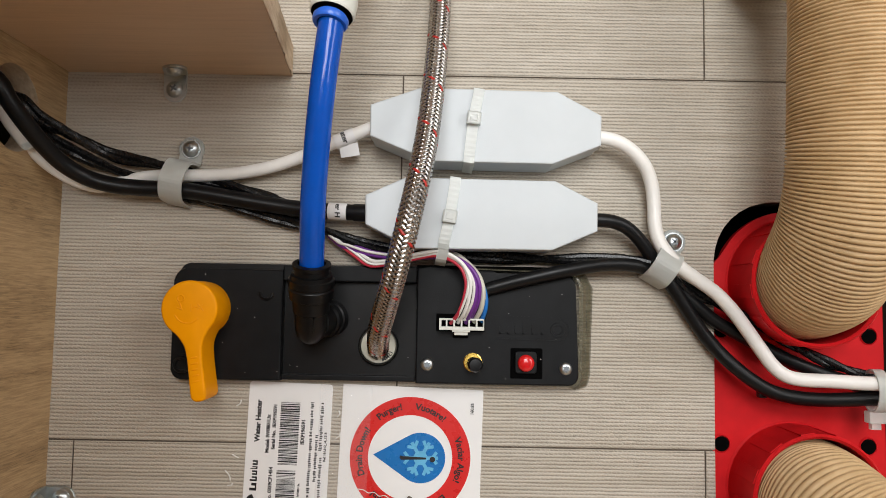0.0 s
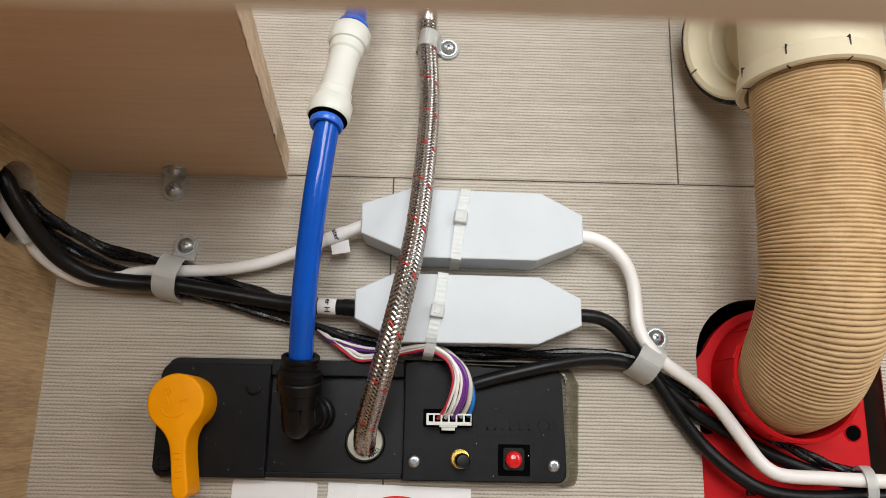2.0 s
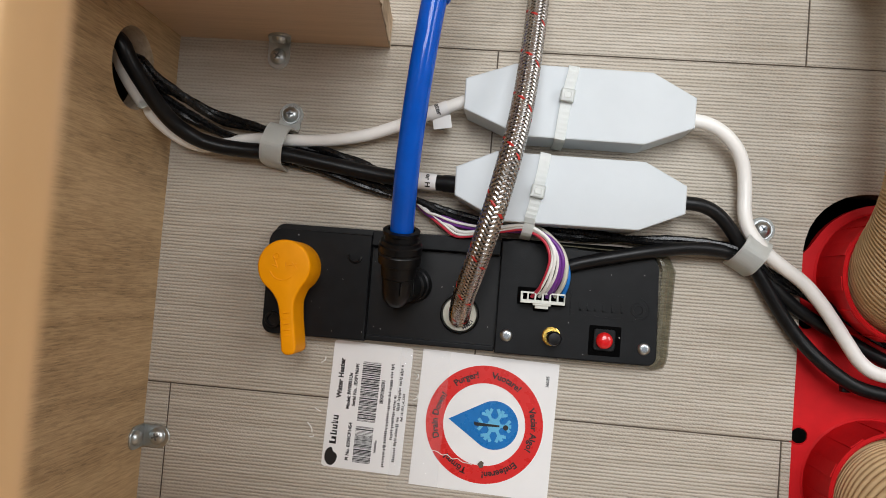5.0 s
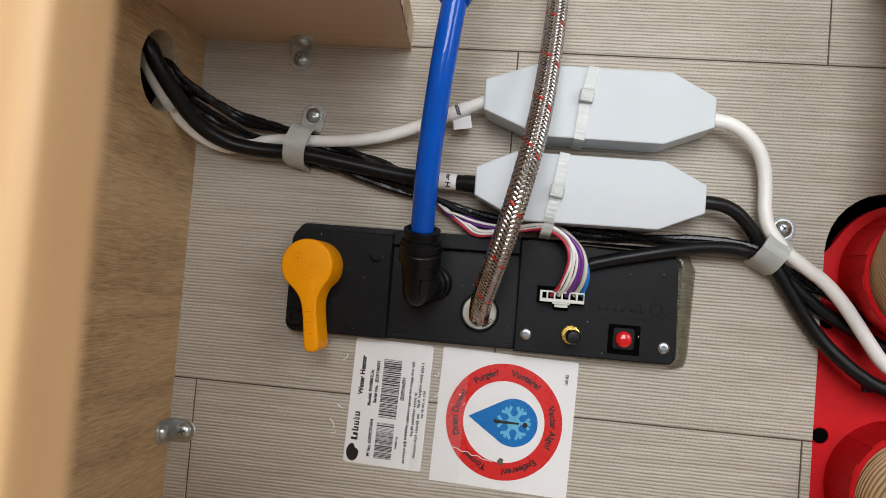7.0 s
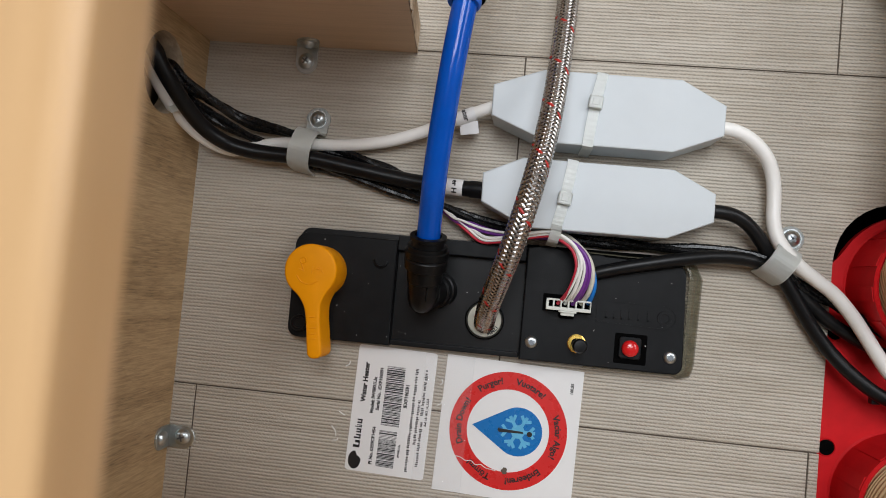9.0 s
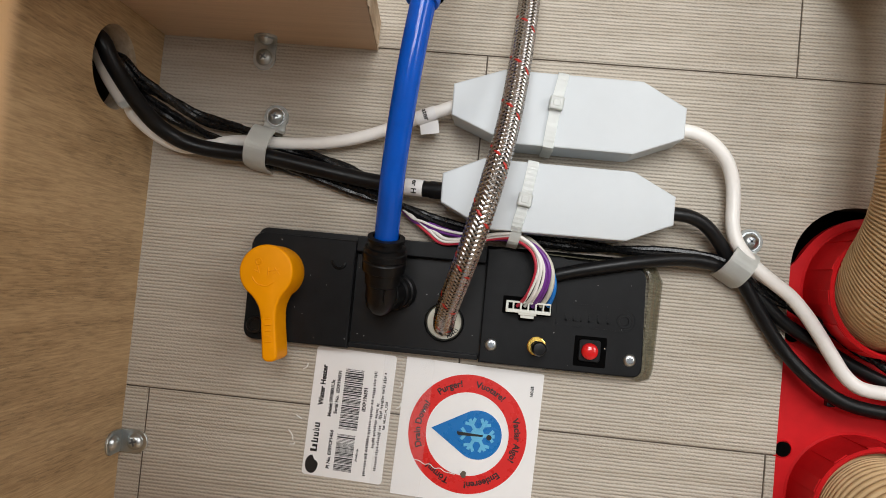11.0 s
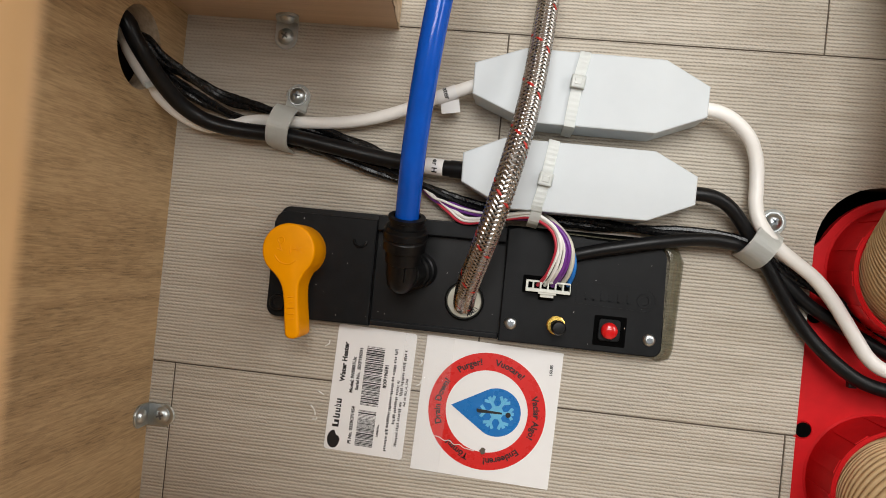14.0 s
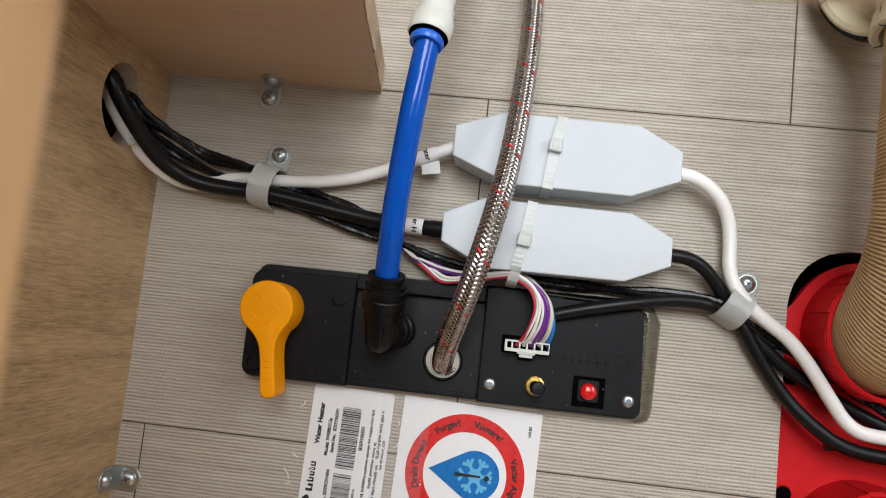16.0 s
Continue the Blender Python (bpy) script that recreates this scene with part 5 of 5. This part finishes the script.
word_bars(0.05, 0.86, 0.765, 0.030)
word_bars(0.27, 0.62, 0.835, 0.030)
word_bars(0.10, 0.45, 0.895, 0.030)
word_bars(0.50, 0.86, 0.885, 0.030)
part("small_print", bm, M_ink, label)
bm = bmesh.new()
prism(bm, [(0.0062 * math.cos(a * math.pi / 9) * (0.55 if a % 18 > 12 else 1.0), 0.0044 * math.sin(a * math.pi / 9)) for a in range(18)], 0, 0.0001, 0, 1, on_label(0.085, 0.11))
for k, (w, h) in enumerate(((0.0052, 0.0046), (0.0032, 0.0046), (0.0030, 0.0034), (0.0018, 0.0046), (0.0032, 0.0034))):
    x = (-0.0075, -0.0014, 0.0026, 0.0064, 0.0090)[k]
    bars(bm, on_label(0.27, 0.115), [(x, x + w * 0.34, -0.0022, h - 0.0022), (x + w * 0.62, x + w * 0.95, -0.0022, min(h, 0.0034) - 0.0022), (x, x + w * 0.95, -0.0022, -0.0013)], 0)
part("maker_mark", bm, M_ink, label, "black maker's mark in plain shapes")

sticker = thing("drain_sticker", "square white sticker with red ring and blue drop", "sticker")
MS = Matrix.Translation((0.0449, -0.0470, 0)) @ Matrix.Rotation(ROT, 4, "Z")
bm = bmesh.new()
prism(bm, [(-0.0467, -0.0460), (0.0470, -0.0460), (0.0463, 0.0460), (-0.0464, 0.0460)], 0.0002, 0.0006, 0, 1, MS)
part("paper", bm, M_sticker, sticker)
bm = bmesh.new()
lathe(bm, [(0.0277, 0.0008), (0.0396, 0.0008)], MS, 96)
part("red_ring", bm, M_red_ink, sticker, "red printed ring")
for body, deg in (("Drain Down!", 175), ("Purger!", 117), ("Vuotare!", 68), ("Vaciar Algo!", 0), ("Entleeren!", -66), ("T\u00f6mm!", -121)):
    part("print", letters(body, 0.0060, MS @ Matrix.Translation((0, 0, 0.0010)), bend=(0.0334, radians(deg))), M_ink, sticker)
part("print", letters("160.85", 0.0028, MS @ Matrix.Translation((0.0395, 0.0335, 0.0009)) @ Matrix.Rotation(math.pi / 2, 4, "Z")), M_ink, sticker)
bm = bmesh.new()
prism(bm, [(-0.0243, 0.0011)] + [(0.0068 + 0.0163 * math.cos(radians(a)), 0.0003 + 0.0163 * math.sin(radians(a))) for a in range(-118, 121, 7)], 0.0007, 0.0009, 0, 1, MS)
part("blue_drop", bm, M_blue_ink, sticker, "blue printed drop")
bm = bmesh.new()
prism(bm, circle(0.0068, 0.0003, 0.0052, 6), 0.0009, 0.0011, 0, 1, MS)
flake = part("snowflake", bm, M_sky_ink, sticker, "light blue printed snowflake")
for k in range(6):
    m = MS @ Matrix.Translation((0.0068, 0.0003, 0)) @ Matrix.Rotation(radians(60 * k + 2), 4, "Z")
    bm = bmesh.new()
    arm = [(0.003, -0.0011), (0.0072, -0.0011), (0.0098, -0.0044), (0.0115, -0.0032), (0.0098, -0.0011), (0.0116, -0.0011), (0.0116, 0.0011), (0.0098, 0.0011), (0.0115, 0.0032), (0.0098, 0.0044), (0.0072, 0.0011), (0.003, 0.0011)]
    prism(bm, arm, 0.0009, 0.00113, 0, 1, m)
    part("snowflake_arm", bm, M_sky_ink, flake)
bm = bmesh.new()
prism(bm, [(-0.0068, 0.0011)] + [(-0.0052 + 0.0016 * math.cos(radians(a)), 0.0003 + 0.0016 * math.sin(radians(a))) for a in range(90, 271, 20)] + [(0.0105, -0.0004), (0.0105, 0.0008)], 0.0012, 0.0014, 0, 1, MS)
prism(bm, circle(0.0147, -0.0003, 0.0018, 20), 0.0012, 0.0014, 0, 1, MS)
part("dark_mark", bm, M_ink, sticker)
bm = bmesh.new()
prism(bm, [(0.0028 * math.cos(a) * (0.55 + 0.3 * (k % 2)) + 0.0007, -0.0268 + 0.0024 * math.sin(a)) for k, a in enumerate([i * math.pi / 5 for i in range(10)])], 0.0009, 0.0011, 0, 1, MS)
part("scuff", bm, M_floor_base, sticker, "worn-through scuff")
bm = bmesh.new()
tube(bm, [MS @ Vector((-0.0330 + 0.0035 * k, -0.0215 + 0.0008 * math.sin(k * 2.7) - 0.0008 * k, 0.0010)) for k in range(9)], 0.0003, 5, 0.001)
part("crease", bm, M_lint, sticker, "whitened crease")

film = thing("clear_tape", "strip of wrinkled clear tape over the stickers", "tape")
bm = bmesh.new()
nx, ny = 26, 50
gridv = []
for i in range(nx + 1):
    col = []
    for j in range(ny + 1):
        x, y = -0.0150 + 0.0340 * i / nx, -0.098 + 0.098 * j / ny
        z = 0.0016 + 0.00055 * noise.noise(Vector((x * 120, y * 60, 0.3))) + 0.0004 * noise.noise(Vector((x * 330, y * 180, 2.3)))
        col.append(bm.verts.new(Matrix.Rotation(ROT, 4, "Z") @ Vector((x, y, z))))
    gridv.append(col)
for i in range(nx):
    for j in range(ny):
        bm.faces.new((gridv[i][j], gridv[i + 1][j], gridv[i + 1][j + 1], gridv[i][j + 1]))
fo = part("film", bm, M_film, film, smooth=True)
fo.visible_shadow = False

# scraps of old glue on the floor beside the label
for x, y, l, a in ((-0.0690, -0.0130, 0.006, 60), (-0.0700, -0.0480, 0.005, -30), (-0.0745, -0.0600, 0.009, 115), (-0.0730, -0.0660, 0.004, 30), (-0.0032, -0.0190, 0.005, 80), (-0.0030, -0.0330, 0.006, 60)):
    bm = bmesh.new()
    c, s = math.cos(radians(a)), math.sin(radians(a))
    tube(bm, [(x - l * c * 0.45, y - l * s * 0.45, 0.0004), (x + 0.0012, y - 0.0005, 0.0008), (x + l * c * 0.5, y + l * s * 0.35, 0.0004)], 0.00045, 6, 0.001)
    tagged(part("glue_scrap", bm, M_lint, smooth=True), "dried clear glue scrap on the vinyl floor", "debris", "glue scraps")
